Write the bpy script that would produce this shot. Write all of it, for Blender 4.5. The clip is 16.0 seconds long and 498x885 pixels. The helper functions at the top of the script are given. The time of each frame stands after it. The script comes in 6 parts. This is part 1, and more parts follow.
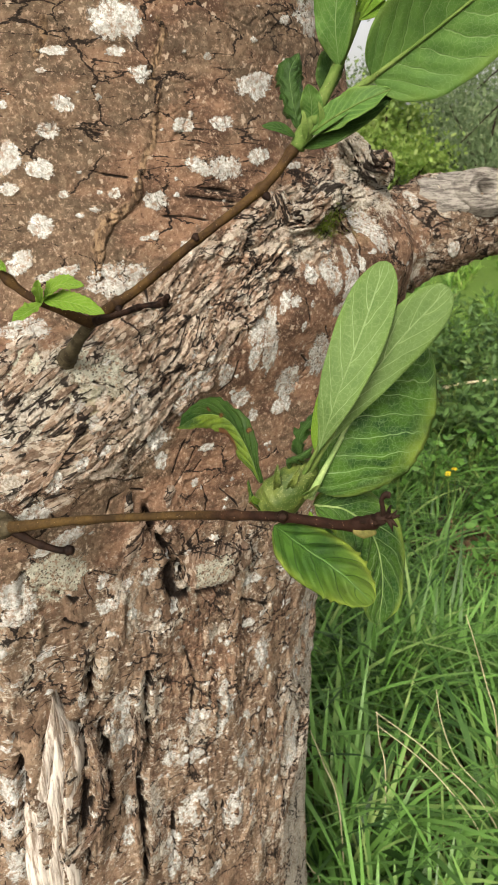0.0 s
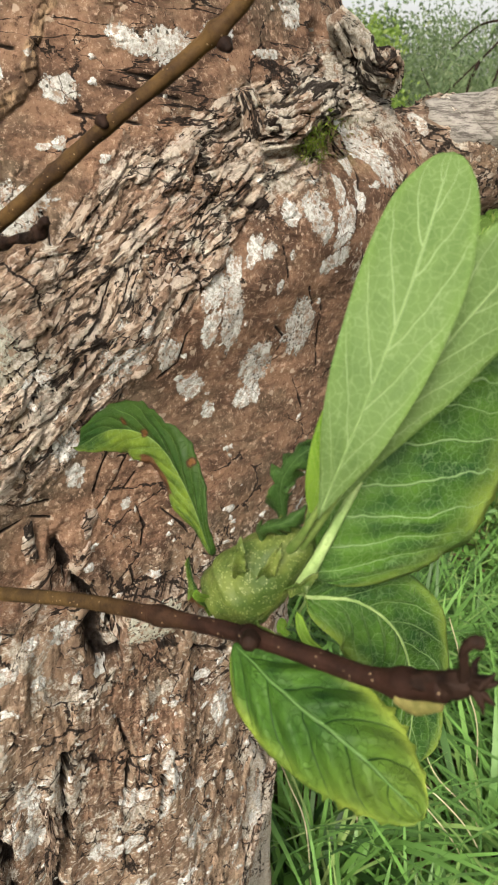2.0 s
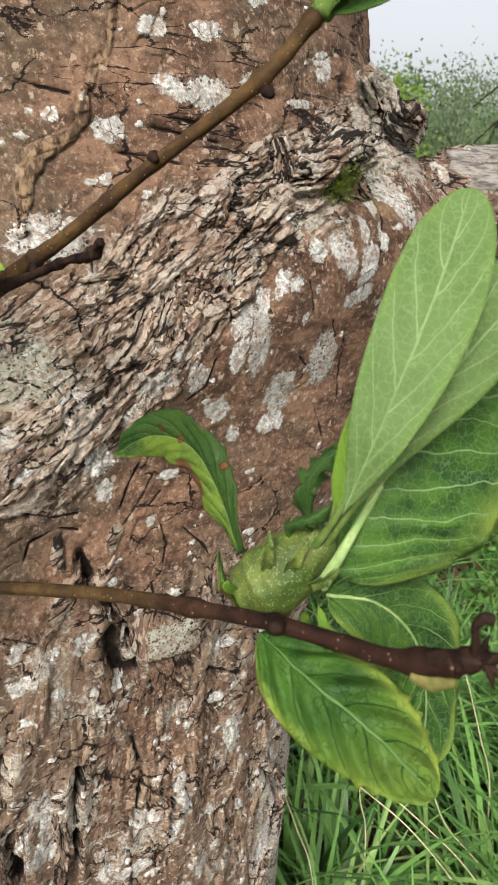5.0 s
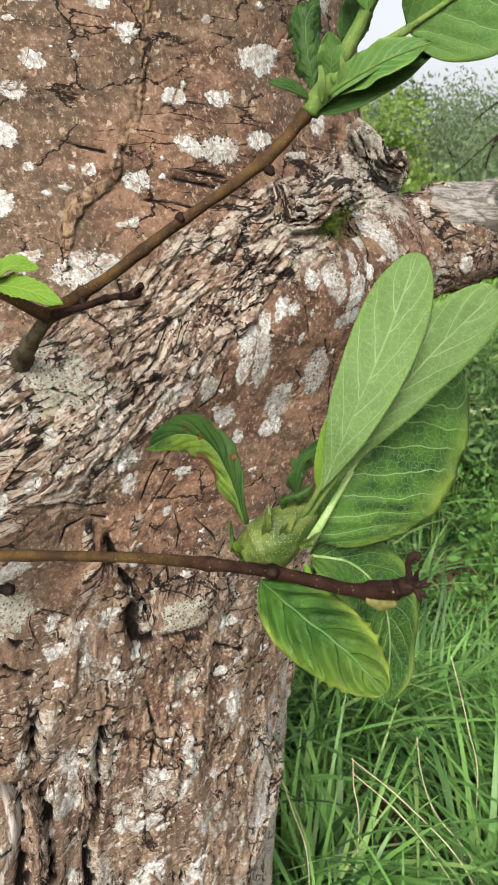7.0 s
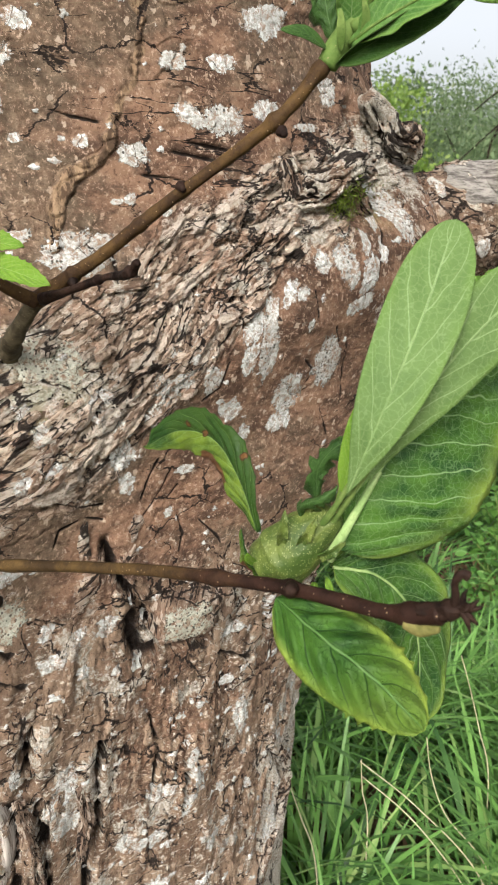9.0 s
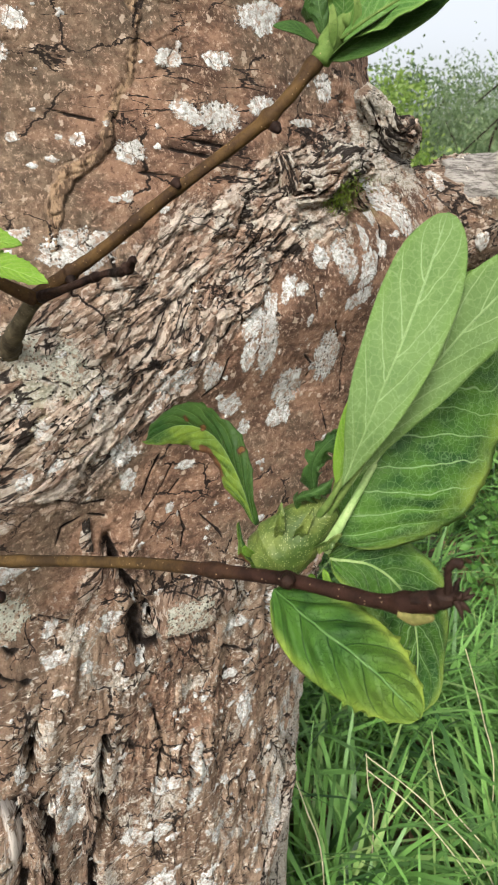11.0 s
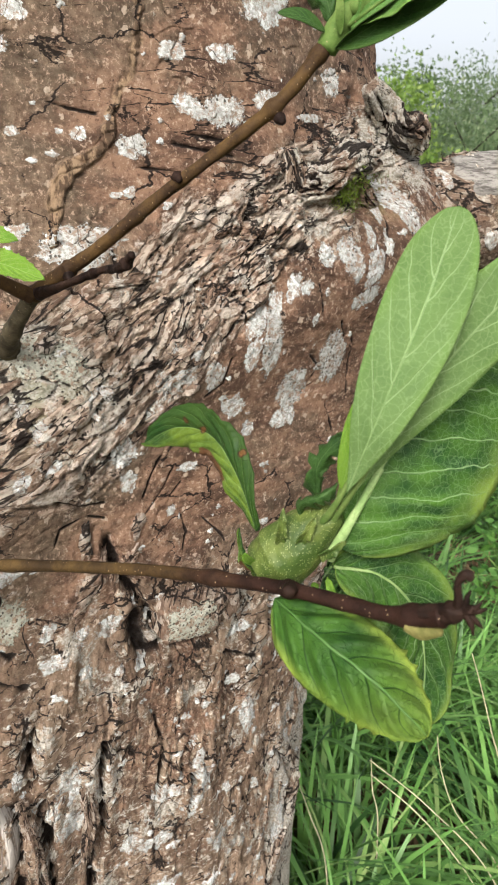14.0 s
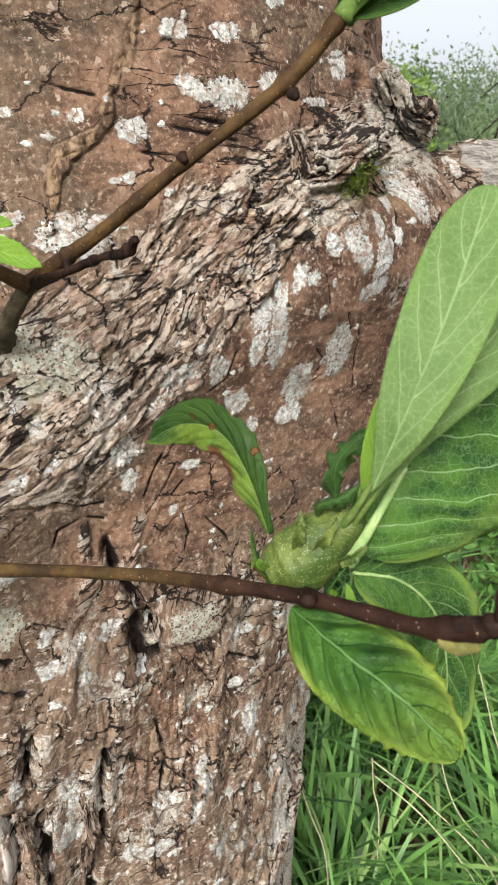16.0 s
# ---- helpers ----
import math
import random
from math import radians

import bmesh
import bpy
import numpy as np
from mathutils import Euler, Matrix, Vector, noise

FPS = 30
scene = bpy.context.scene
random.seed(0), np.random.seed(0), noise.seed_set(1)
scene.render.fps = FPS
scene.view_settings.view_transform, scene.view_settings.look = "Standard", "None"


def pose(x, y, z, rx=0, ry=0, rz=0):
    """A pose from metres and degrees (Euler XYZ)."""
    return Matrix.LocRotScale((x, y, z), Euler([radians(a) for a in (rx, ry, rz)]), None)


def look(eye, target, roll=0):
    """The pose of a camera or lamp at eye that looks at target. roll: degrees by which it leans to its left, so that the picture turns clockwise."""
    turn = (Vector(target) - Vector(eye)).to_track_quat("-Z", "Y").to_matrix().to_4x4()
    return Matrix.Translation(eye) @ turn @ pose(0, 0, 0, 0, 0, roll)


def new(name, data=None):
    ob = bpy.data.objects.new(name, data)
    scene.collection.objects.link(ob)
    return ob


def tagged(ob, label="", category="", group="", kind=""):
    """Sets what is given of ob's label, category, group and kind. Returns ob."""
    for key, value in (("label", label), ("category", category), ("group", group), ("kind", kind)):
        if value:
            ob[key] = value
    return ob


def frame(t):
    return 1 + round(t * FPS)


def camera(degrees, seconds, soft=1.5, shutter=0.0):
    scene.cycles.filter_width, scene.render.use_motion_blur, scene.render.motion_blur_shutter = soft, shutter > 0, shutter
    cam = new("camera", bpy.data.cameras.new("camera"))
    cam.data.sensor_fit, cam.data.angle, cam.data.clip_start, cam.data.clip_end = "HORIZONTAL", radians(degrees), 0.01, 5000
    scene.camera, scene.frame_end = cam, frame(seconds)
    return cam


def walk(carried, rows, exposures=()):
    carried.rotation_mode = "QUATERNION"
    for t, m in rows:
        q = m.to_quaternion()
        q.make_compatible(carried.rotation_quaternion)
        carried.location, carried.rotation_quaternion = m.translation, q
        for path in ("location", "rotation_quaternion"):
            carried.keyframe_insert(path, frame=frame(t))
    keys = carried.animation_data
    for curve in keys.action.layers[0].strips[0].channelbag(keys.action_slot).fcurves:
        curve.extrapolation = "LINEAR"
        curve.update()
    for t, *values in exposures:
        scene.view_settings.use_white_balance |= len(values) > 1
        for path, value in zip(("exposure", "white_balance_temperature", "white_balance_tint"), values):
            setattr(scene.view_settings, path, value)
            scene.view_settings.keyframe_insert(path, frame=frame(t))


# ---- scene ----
cam = camera(39.4, 16.0, soft=0.8)
PATH = [
    (0, (0.032, -0.008, 0.975), (-0.098, 1.842, 0.228), -0.8),
    (0.5, (0.028, -0.014, 0.976), (-0.122, 1.836, 0.229), -0.8),
    (1, (0.039, -0.02, 0.977), (-0.104, 1.833, 0.24), -1.9),
    (1.5, (0.031, 0.0, 0.972), (-0.078, 1.852, 0.225), -0.0),
    (1.8, (0.033, 0.064, 0.957), (-0.06, 1.917, 0.211), 0.6),
    (2, (0.029, 0.108, 0.946), (0.003, 1.928, 0.115), 0.9),
    (2.5, (0.017, 0.146, 0.921), (-0.021, 1.951, 0.062), 1.8),
    (3, (0.021, 0.149, 0.911), (0.031, 1.967, 0.079), 2.7),
    (3.5, (0.026, 0.132, 0.921), (0.008, 1.969, 0.129), 1.6),
    (4, (0.025, 0.119, 0.928), (-0.026, 1.963, 0.156), 2.6),
    (4.2, (0.024, 0.113, 0.932), (-0.039, 1.962, 0.173), 2.4),
    (6.3, (0.03, 0.066, 0.952), (-0.049, 1.937, 0.249), 2.3),
    (6.5, (0.029, 0.06, 0.954), (-0.047, 1.93, 0.248), 2.3),
    (7, (0.027, 0.044, 0.958), (-0.05, 1.917, 0.261), 2.6),
    (7.5, (0.027, 0.043, 0.959), (-0.054, 1.919, 0.27), 2.6),
    (8, (0.025, 0.055, 0.956), (-0.066, 1.927, 0.257), 2.4),
    (8.5, (0.022, 0.064, 0.953), (-0.06, 1.933, 0.244), 2.5),
    (9, (0.023, 0.068, 0.95), (-0.056, 1.935, 0.235), 2.2),
    (11.3, (0.026, 0.065, 0.95), (-0.062, 1.927, 0.226), 1.4),
    (11.5, (0.028, 0.064, 0.952), (-0.056, 1.928, 0.232), 1.4),
    (12, (0.032, 0.065, 0.952), (-0.059, 1.928, 0.231), 1.1),
    (12.5, (0.03, 0.064, 0.953), (-0.064, 1.928, 0.233), 1.2),
    (13, (0.028, 0.063, 0.954), (-0.075, 1.928, 0.239), 1.3),
    (13.5, (0.027, 0.066, 0.951), (-0.082, 1.929, 0.231), 1.5),
    (14, (0.026, 0.073, 0.948), (-0.082, 1.935, 0.225), 1.6),
    (14.5, (0.022, 0.081, 0.945), (-0.08, 1.94, 0.215), 1.6),
    (15, (0.022, 0.088, 0.943), (-0.067, 1.947, 0.212), 1.6),
    (15.5, (0.021, 0.085, 0.944), (-0.078, 1.943, 0.21), 1.5),
    (16, (0.021, 0.084, 0.944), (-0.073, 1.942, 0.21), 1.6),
]
EXPOSURE = [(0.0, 0.70, 7300, 10), (1.5, 0.73, 7300, 10), (2.5, 0.98, 6900, 10), (3.5, 0.98, 6750, 10), (4.0, 0.70, 6700, 10), (6.5, 0.86, 6650, 10), (9.0, 0.89, 6600, 10), (16.0, 0.91, 6500, 10)]
walk(cam, [(t, look(eye, target, roll)) for t, eye, target, roll in PATH], EXPOSURE)
cam.data.dof.use_dof, cam.data.dof.focus_distance, cam.data.dof.aperture_fstop = True, 0.275, 60.0

# ---- world and sun ----
SUN_UP, SUN_ROUND = radians(38), radians(192)
world = bpy.data.worlds.new("world")
scene.world = world
world.use_nodes = True
wn = world.node_tree.nodes
sky = wn.new("ShaderNodeTexSky")
sky.sky_type, sky.sun_disc = "NISHITA", False
sky.sun_elevation, sky.sun_rotation = SUN_UP, SUN_ROUND
sky.dust_density, sky.air_density, sky.ozone_density = 6.0, 0.8, 0.4
haze = wn.new("ShaderNodeHueSaturation")
haze.inputs["Saturation"].default_value, haze.inputs["Value"].default_value = 0.30, 1.4
world.node_tree.links.new(sky.outputs[0], haze.inputs["Color"])
world.node_tree.links.new(haze.outputs[0], wn["Background"].inputs[0])
wn["Background"].inputs[1].default_value = 0.112
sun = new("sun", bpy.data.lights.new("sun", "SUN"))
sun.data.energy, sun.data.angle, sun.data.color = 1.9, radians(18), (1.0, 0.98, 0.945)
sun.matrix_world = look((0, 0, 0), (-math.sin(SUN_ROUND) * math.cos(SUN_UP), -math.cos(SUN_ROUND) * math.cos(SUN_UP), -math.sin(SUN_UP)))


# ---- materials ----
class Mat:
    """A node material: m.n makes a node, with its inputs by name or number."""

    def __init__(self, name, rough=0.8, spec=0.3):
        self.m = bpy.data.materials.new(name)
        self.m.use_nodes = True
        self.t = self.m.node_tree
        self.b = self.t.nodes["Principled BSDF"]
        self.b.inputs["Roughness"].default_value = rough
        self.b.inputs["Specular IOR Level"].default_value = spec
        self.pos = self.t.nodes.new("ShaderNodeTexCoord").outputs["Object"]

    def n(self, kind, out=0, **put):
        node = self.t.nodes.new("ShaderNode" + kind)
        for k, v in put.items():
            if k.startswith("i"):
                self.put(node.inputs[int(k[1:])], v)
            elif k == "op":
                node.operation = v
            elif k == "feature":
                node.feature = v
            elif k == "attr":
                node.attribute_name = v
            else:
                self.put(node.inputs[k], v)
        return node.outputs[out]

    def put(self, socket, v):
        if isinstance(v, bpy.types.NodeSocket):
            self.t.links.new(v, socket)
        else:
            socket.default_value = v

    def math(self, op, a, b=0.0, clamp=False):
        node = self.t.nodes.new("ShaderNodeMath")
        node.operation, node.use_clamp = op, clamp
        self.put(node.inputs[0], a)
        self.put(node.inputs[1], b)
        return node.outputs[0]

    def mix(self, k, a, b):
        node = self.t.nodes.new("ShaderNodeMix")
        node.data_type = "RGBA"
        self.put(node.inputs["Factor"], k)
        for socket, v in ((node.inputs[6], a), (node.inputs[7], b)):
            self.put(socket, v if isinstance(v, bpy.types.NodeSocket) else (*v, 1))
        return node.outputs[2]

    def noise(self, scale, detail=4.0, stretch=(1, 1, 1), rough=0.55, vec=None):
        v = vec or self.pos
        if stretch != (1, 1, 1):
            v = self.n("VectorMath", op="MULTIPLY", i0=v, i1=stretch)
        return self.n("TexNoise", Vector=v, Scale=scale, Detail=detail, Roughness=rough)

    def step(self, v, lo, hi):
        node = self.t.nodes.new("ShaderNodeMapRange")
        node.interpolation_type = "SMOOTHSTEP"
        for i, x in enumerate((v, lo, hi, 0.0, 1.0)):
            self.put(node.inputs[i], x)
        return node.outputs[0]

    def attribute(self, name):
        return self.n("Attribute", out=2, attr=name)

    def bump(self, height, distance, strength=1.0, normal=None):
        node = self.t.nodes.new("ShaderNodeBump")
        node.inputs["Distance"].default_value, node.inputs["Strength"].default_value = distance, strength
        self.put(node.inputs["Height"], height)
        if normal is not None:
            self.put(node.inputs["Normal"], normal)
        return node.outputs[0]

    def done(self, colour, normal=None, glow=0.0):
        """glow: share of light that passes through a thin leaf."""
        self.put(self.b.inputs["Base Color"], colour if isinstance(colour, bpy.types.NodeSocket) else (*colour, 1))
        if normal is not None:
            self.put(self.b.inputs["Normal"], normal)
        if glow:
            through_leaf = self.t.nodes.new("ShaderNodeBsdfTranslucent")
            bright = self.n("HueSaturation", Saturation=1.15, Value=1.5, Color=colour)
            self.put(through_leaf.inputs[0], bright)
            both = self.t.nodes.new("ShaderNodeMixShader")
            both.inputs[0].default_value = glow
            self.t.links.new(self.b.outputs[0], both.inputs[1])
            self.t.links.new(through_leaf.outputs[0], both.inputs[2])
            self.t.links.new(both.outputs[0], self.t.nodes["Material Output"].inputs[0])
        return self.m


def bark_material():
    m = Mat("bark", 0.90, 0.2)
    red = m.mix(m.step(m.noise(38, 10, (1, 1, 1.8), 0.72), 0.40, 0.60), (0.092, 0.052, 0.034), (0.290, 0.172, 0.111))
    film = m.step(m.math("ADD", m.math("MULTIPLY", m.noise(16, 7, (1, 1, 1.6), 0.68), 0.6), m.math("MULTIPLY", m.noise(7, 3), 0.4)), 0.46, 0.56)
    where_at = m.t.nodes.new("ShaderNodeSeparateXYZ")
    m.put(where_at.inputs[0], m.pos)
    algae = m.math("MULTIPLY", m.step(where_at.outputs[0], -0.03, -0.10), m.step(where_at.outputs[2], 0.90, 0.96))
    film = m.math("ADD", film, m.math("MULTIPLY", algae, m.math("ADD", m.noise(20, 5), 0.1)), True)
    col = m.mix(m.math("MULTIPLY", film, 0.58), red, m.mix(m.step(m.noise(200, 5, rough=0.7), 0.4, 0.6), (0.088, 0.071, 0.047), (0.195, 0.156, 0.106)))
    speck = m.noise(430, 6, rough=0.8)
    col = m.mix(m.math("MULTIPLY", m.step(speck, 0.53, 0.62), 0.8), col, (0.48, 0.345, 0.25))
    col = m.mix(m.math("MULTIPLY", m.step(speck, 0.45, 0.37), 0.65), col, (0.070, 0.037, 0.024))
    # flaking bark of the ridge and the lower trunk, coloured along its fibres and plate by plate
    fibre = m.n("Attribute", out=1, attr="fibre")
    cut = m.t.nodes.new("ShaderNodeSeparateXYZ")
    m.put(cut.inputs[0], fibre)
    own = m.math("FRACT", m.math("MULTIPLY", cut.outputs[2], 0.25))
    upright = m.math("GREATER_THAN", cut.outputs[2], 3.95)
    wear = m.noise(240, 6, rough=0.75)
    worn = m.math("ADD", own, m.math("MULTIPLY", m.math("SUBTRACT", wear, 0.5), 0.9))
    tan = m.mix(m.step(m.noise(1.0, 8, (70, 420, 1), 0.72, fibre), 0.38, 0.60), (0.235, 0.160, 0.113), (0.550, 0.430, 0.330))
    tan = m.mix(m.math("MULTIPLY", m.step(m.noise(26, 5), 0.48, 0.60), 0.6), tan, (0.320, 0.190, 0.128))
    tan = m.mix(m.math("MULTIPLY", m.step(worn, 0.34, 0.22), 0.6), tan, (0.165, 0.105, 0.071))
    tan = m.mix(m.math("MULTIPLY", m.step(worn, 0.66, 0.78), 0.75), tan, m.mix(m.step(wear, 0.42, 0.58), (0.400, 0.345, 0.285), (0.610, 0.555, 0.480)))
    tan = m.mix(m.math("MULTIPLY", m.step(m.noise(1.0, 7, (120, 620, 1), 0.78, fibre), 0.55, 0.64), 0.8), tan, (0.70, 0.59, 0.48))
    tan = m.mix(m.math("MULTIPLY", m.step(m.noise(1.0, 7, (90, 520, 3), 0.75, fibre), 0.43, 0.36), 0.85), tan, (0.052, 0.032, 0.022))
    scale = m.t.nodes.new("ShaderNodeTexVoronoi")
    m.put(scale.inputs["Vector"], m.n("VectorMath", op="ADD", i0=m.n("VectorMath", op="MULTIPLY", i0=fibre, i1=(190, 430, 0)), i1=m.n("VectorMath", op="SCALE", i0=m.n("TexNoise", out=1, Vector=m.pos, Scale=210.0, Detail=4.0), Scale=1.5)))
    scale.inputs["Scale"].default_value = 1.0
    flake = m.n("SeparateColor", i0=scale.outputs["Color"])
    tan = m.mix(m.math("MULTIPLY", m.step(flake, 0.66, 0.72), 0.6), tan, (0.60, 0.52, 0.43))
    tan = m.mix(m.math("MULTIPLY", m.step(flake, 0.24, 0.18), 0.6), tan, (0.135, 0.086, 0.058))
    brown = m.mix(m.step(m.noise(60, 9, (1, 1, 0.7), 0.74), 0.38, 0.62), (0.138, 0.090, 0.060), (0.345, 0.240, 0.166))
    brown = m.mix(m.math("MULTIPLY", m.step(worn, 0.60, 0.80), 0.55), brown, (0.440, 0.320, 0.225))
    brown = m.mix(m.math("MULTIPLY", m.step(worn, 0.30, 0.15), 0.5), brown, (0.165, 0.100, 0.064))
    brown = m.mix(m.math("MULTIPLY", m.step(m.noise(1.0, 7, (110, 420, 1), 0.75, fibre), 0.43, 0.35), 0.8), brown, (0.055, 0.033, 0.022))
    fleck = m.math("MULTIPLY", m.step(m.noise(1.0, 6, (420, 210, 1), 0.72, fibre), 0.550, 0.595), m.step(m.noise(30, 4), 0.40, 0.50))
    brown = m.mix(m.math("MULTIPLY", fleck, 0.9), brown, m.mix(m.step(wear, 0.4, 0.6), (0.48, 0.41, 0.32), (0.78, 0.73, 0.63)))
    tan = m.mix(upright, tan, brown)
    tan = m.mix(m.math("MULTIPLY", m.step(m.noise(520, 6, rough=0.8), 0.43, 0.36), 0.6), tan, (0.050, 0.030, 0.020))
    share = m.math("ADD", m.attribute("rough"), m.math("MULTIPLY", m.math("SUBTRACT", m.noise(190, 7, rough=0.78), 0.5), 2.2))
    col = m.mix(m.step(share, 0.28, 0.60), col, tan)
    # thin pale crust in blotches
    crust_field = m.math("ADD", m.noise(190, 8, rough=0.82), m.math("MULTIPLY", m.noise(46, 5), 0.9))
    pale = m.step(m.math("ADD", crust_field, m.math("MULTIPLY", m.attribute("dust"), 0.34)), 1.17, 1.23)
    col = m.mix(m.math("MULTIPLY", pale, 0.85), col, m.mix(m.step(m.noise(700, 4), 0.40, 0.6), (0.36, 0.32, 0.26), (0.63, 0.60, 0.53)))
    # scattered pale grains
    seed = m.t.nodes.new("ShaderNodeTexVoronoi")
    m.put(seed.inputs["Vector"], m.n("VectorMath", op="ADD", i0=m.pos, i1=m.n("VectorMath", op="SCALE", i0=m.n("TexNoise", out=1, Vector=m.pos, Scale=500.0), Scale=0.005)))
    seed.inputs["Scale"].default_value = 210
    apart = m.n("SeparateColor", i0=seed.outputs["Color"])
    grains = m.math("MULTIPLY", m.step(seed.outputs["Distance"], 0.36, 0.22), m.math("GREATER_THAN", apart, 0.80))
    col = m.mix(m.math("MULTIPLY", grains, 0.75), col, (0.54, 0.43, 0.33))
    cork = m.mix(m.step(m.noise(260, 7, (1, 1, 0.4), 0.75), 0.42, 0.58), (0.10, 0.062, 0.038), (0.36, 0.245, 0.150))
    col = m.mix(m.attribute("cork"), col, cork)
    moss = m.mix(m.noise(700, 3), (0.05, 0.075, 0.015), (0.17, 0.22, 0.05))
    col = m.mix(m.math("MULTIPLY", m.attribute("moss"), m.step(m.noise(180, 4), 0.38, 0.52)), col, moss)
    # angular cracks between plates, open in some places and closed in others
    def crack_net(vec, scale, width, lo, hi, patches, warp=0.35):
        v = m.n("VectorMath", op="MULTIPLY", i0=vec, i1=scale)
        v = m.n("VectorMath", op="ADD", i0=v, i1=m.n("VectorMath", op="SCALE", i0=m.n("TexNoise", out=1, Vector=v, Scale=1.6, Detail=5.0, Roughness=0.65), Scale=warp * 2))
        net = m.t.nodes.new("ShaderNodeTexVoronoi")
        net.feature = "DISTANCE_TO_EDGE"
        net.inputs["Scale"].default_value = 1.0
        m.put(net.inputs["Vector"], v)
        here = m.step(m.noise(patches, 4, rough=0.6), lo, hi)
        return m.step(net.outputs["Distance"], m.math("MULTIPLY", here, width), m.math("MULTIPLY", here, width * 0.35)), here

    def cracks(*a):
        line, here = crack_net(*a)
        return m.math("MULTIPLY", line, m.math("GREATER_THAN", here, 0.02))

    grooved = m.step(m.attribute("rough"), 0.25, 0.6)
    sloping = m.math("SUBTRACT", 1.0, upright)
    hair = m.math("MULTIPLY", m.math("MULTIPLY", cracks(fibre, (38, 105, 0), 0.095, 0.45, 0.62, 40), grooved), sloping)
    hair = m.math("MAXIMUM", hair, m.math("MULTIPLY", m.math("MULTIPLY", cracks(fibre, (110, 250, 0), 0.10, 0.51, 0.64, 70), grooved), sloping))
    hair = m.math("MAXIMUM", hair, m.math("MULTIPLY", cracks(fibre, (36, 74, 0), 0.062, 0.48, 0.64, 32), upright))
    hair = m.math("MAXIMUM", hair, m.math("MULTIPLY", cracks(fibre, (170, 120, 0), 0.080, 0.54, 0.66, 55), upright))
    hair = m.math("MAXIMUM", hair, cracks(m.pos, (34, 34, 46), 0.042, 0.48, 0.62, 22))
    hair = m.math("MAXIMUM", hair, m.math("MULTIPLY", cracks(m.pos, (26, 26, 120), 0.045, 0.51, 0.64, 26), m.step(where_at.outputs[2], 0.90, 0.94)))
    # cracks, clefts and hollows coloured near black: dark insides, and their shade painted in
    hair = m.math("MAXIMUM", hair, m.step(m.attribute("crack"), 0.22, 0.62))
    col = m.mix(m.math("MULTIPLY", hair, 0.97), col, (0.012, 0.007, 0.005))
    fine = m.bump(m.math("ADD", speck, m.noise(160, 6, rough=0.8)), 0.0026, 1.0)
    strands = m.bump(m.math("MULTIPLY", m.noise(1.0, 7, (80, 460, 1), 0.75, fibre), m.math("ADD", m.attribute("rough"), 0.1)), 0.0032, 0.9, fine)
    return m.done(col, m.bump(hair, 0.0022, -0.9, strands))


def lichen_material(name, light, dark, spots):
    m = Mat(name, 0.92, 0.15)
    col = m.mix(m.step(m.noise(480, 7, rough=0.8), 0.40, 0.60), dark, light)
    col = m.mix(m.math("MULTIPLY", m.step(m.noise(70, 4), 0.46, 0.62), 0.45), col, dark)
    if spots:
        seed = m.t.nodes.new("ShaderNodeTexVoronoi")
        m.put(seed.inputs["Vector"], m.n("VectorMath", op="ADD", i0=m.pos, i1=m.n("VectorMath", op="SCALE", i0=m.n("TexNoise", out=1, Vector=m.pos, Scale=900.0), Scale=0.0012)))
        seed.inputs["Scale"].default_value = 560
        apart = m.n("SeparateColor", i0=seed.outputs["Color"])
        dot = m.math("MULTIPLY", m.step(seed.outputs["Distance"], 0.40, 0.26), m.math("LESS_THAN", apart, m.math("MULTIPLY", m.step(m.noise(120, 3), 0.22, 0.50), spots * 1.5)))
        col = m.mix(m.math("MULTIPLY", dot, 0.9), col, (0.030, 0.026, 0.020))
    # bark shows through in specks and hairline cracks
    col = m.mix(m.math("MULTIPLY", m.step(m.noise(300, 9, rough=0.85), 0.505, 0.56), 0.85), col, (0.20, 0.130, 0.088))
    net = m.t.nodes.new("ShaderNodeTexVoronoi")
    net.feature = "DISTANCE_TO_EDGE"
    m.put(net.inputs["Vector"], m.n("VectorMath", op="ADD", i0=m.pos, i1=m.n("VectorMath", op="SCALE", i0=m.n("TexNoise", out=1, Vector=m.pos, Scale=160.0, Detail=4.0), Scale=0.006)))
    net.inputs["Scale"].default_value = 110
    line = m.math("MULTIPLY", m.step(net.outputs["Distance"], 0.022, 0.006), m.step(m.noise(60, 3), 0.50, 0.62))
    col = m.mix(m.math("MULTIPLY", line, 0.85), col, (0.045, 0.030, 0.022))
    m.done(col, m.bump(m.math("SUBTRACT", m.noise(900, 5, rough=0.75), line), 0.0006, 0.9))
    # the crust frays towards its rim
    fray = m.math("ADD", m.math("MULTIPLY", m.noise(520, 9, rough=0.85), 1.3), m.math("MULTIPLY", m.noise(130, 4, rough=0.7), 1.0))
    keep = m.step(m.math("SUBTRACT", fray, m.math("MULTIPLY", m.math("POWER", m.attribute("rim"), 1.7), 0.98)), 0.36, 0.54)
    m.put(m.b.inputs["Alpha"], keep)
    return m.m


def wood_material():
    m = Mat("bare_wood", 0.75, 0.3)
    grain = m.noise(330, 8, (1, 1, 0.07), 0.75)
    col = m.mix(m.step(grain, 0.40, 0.58), (0.19, 0.142, 0.108), (0.70, 0.64, 0.57))
    col = m.mix(m.math("MULTIPLY", m.step(m.noise(30, 4), 0.5, 0.7), 0.4), col, (0.40, 0.36, 0.32))
    return m.done(col, m.bump(grain, 0.0022, 1.0))


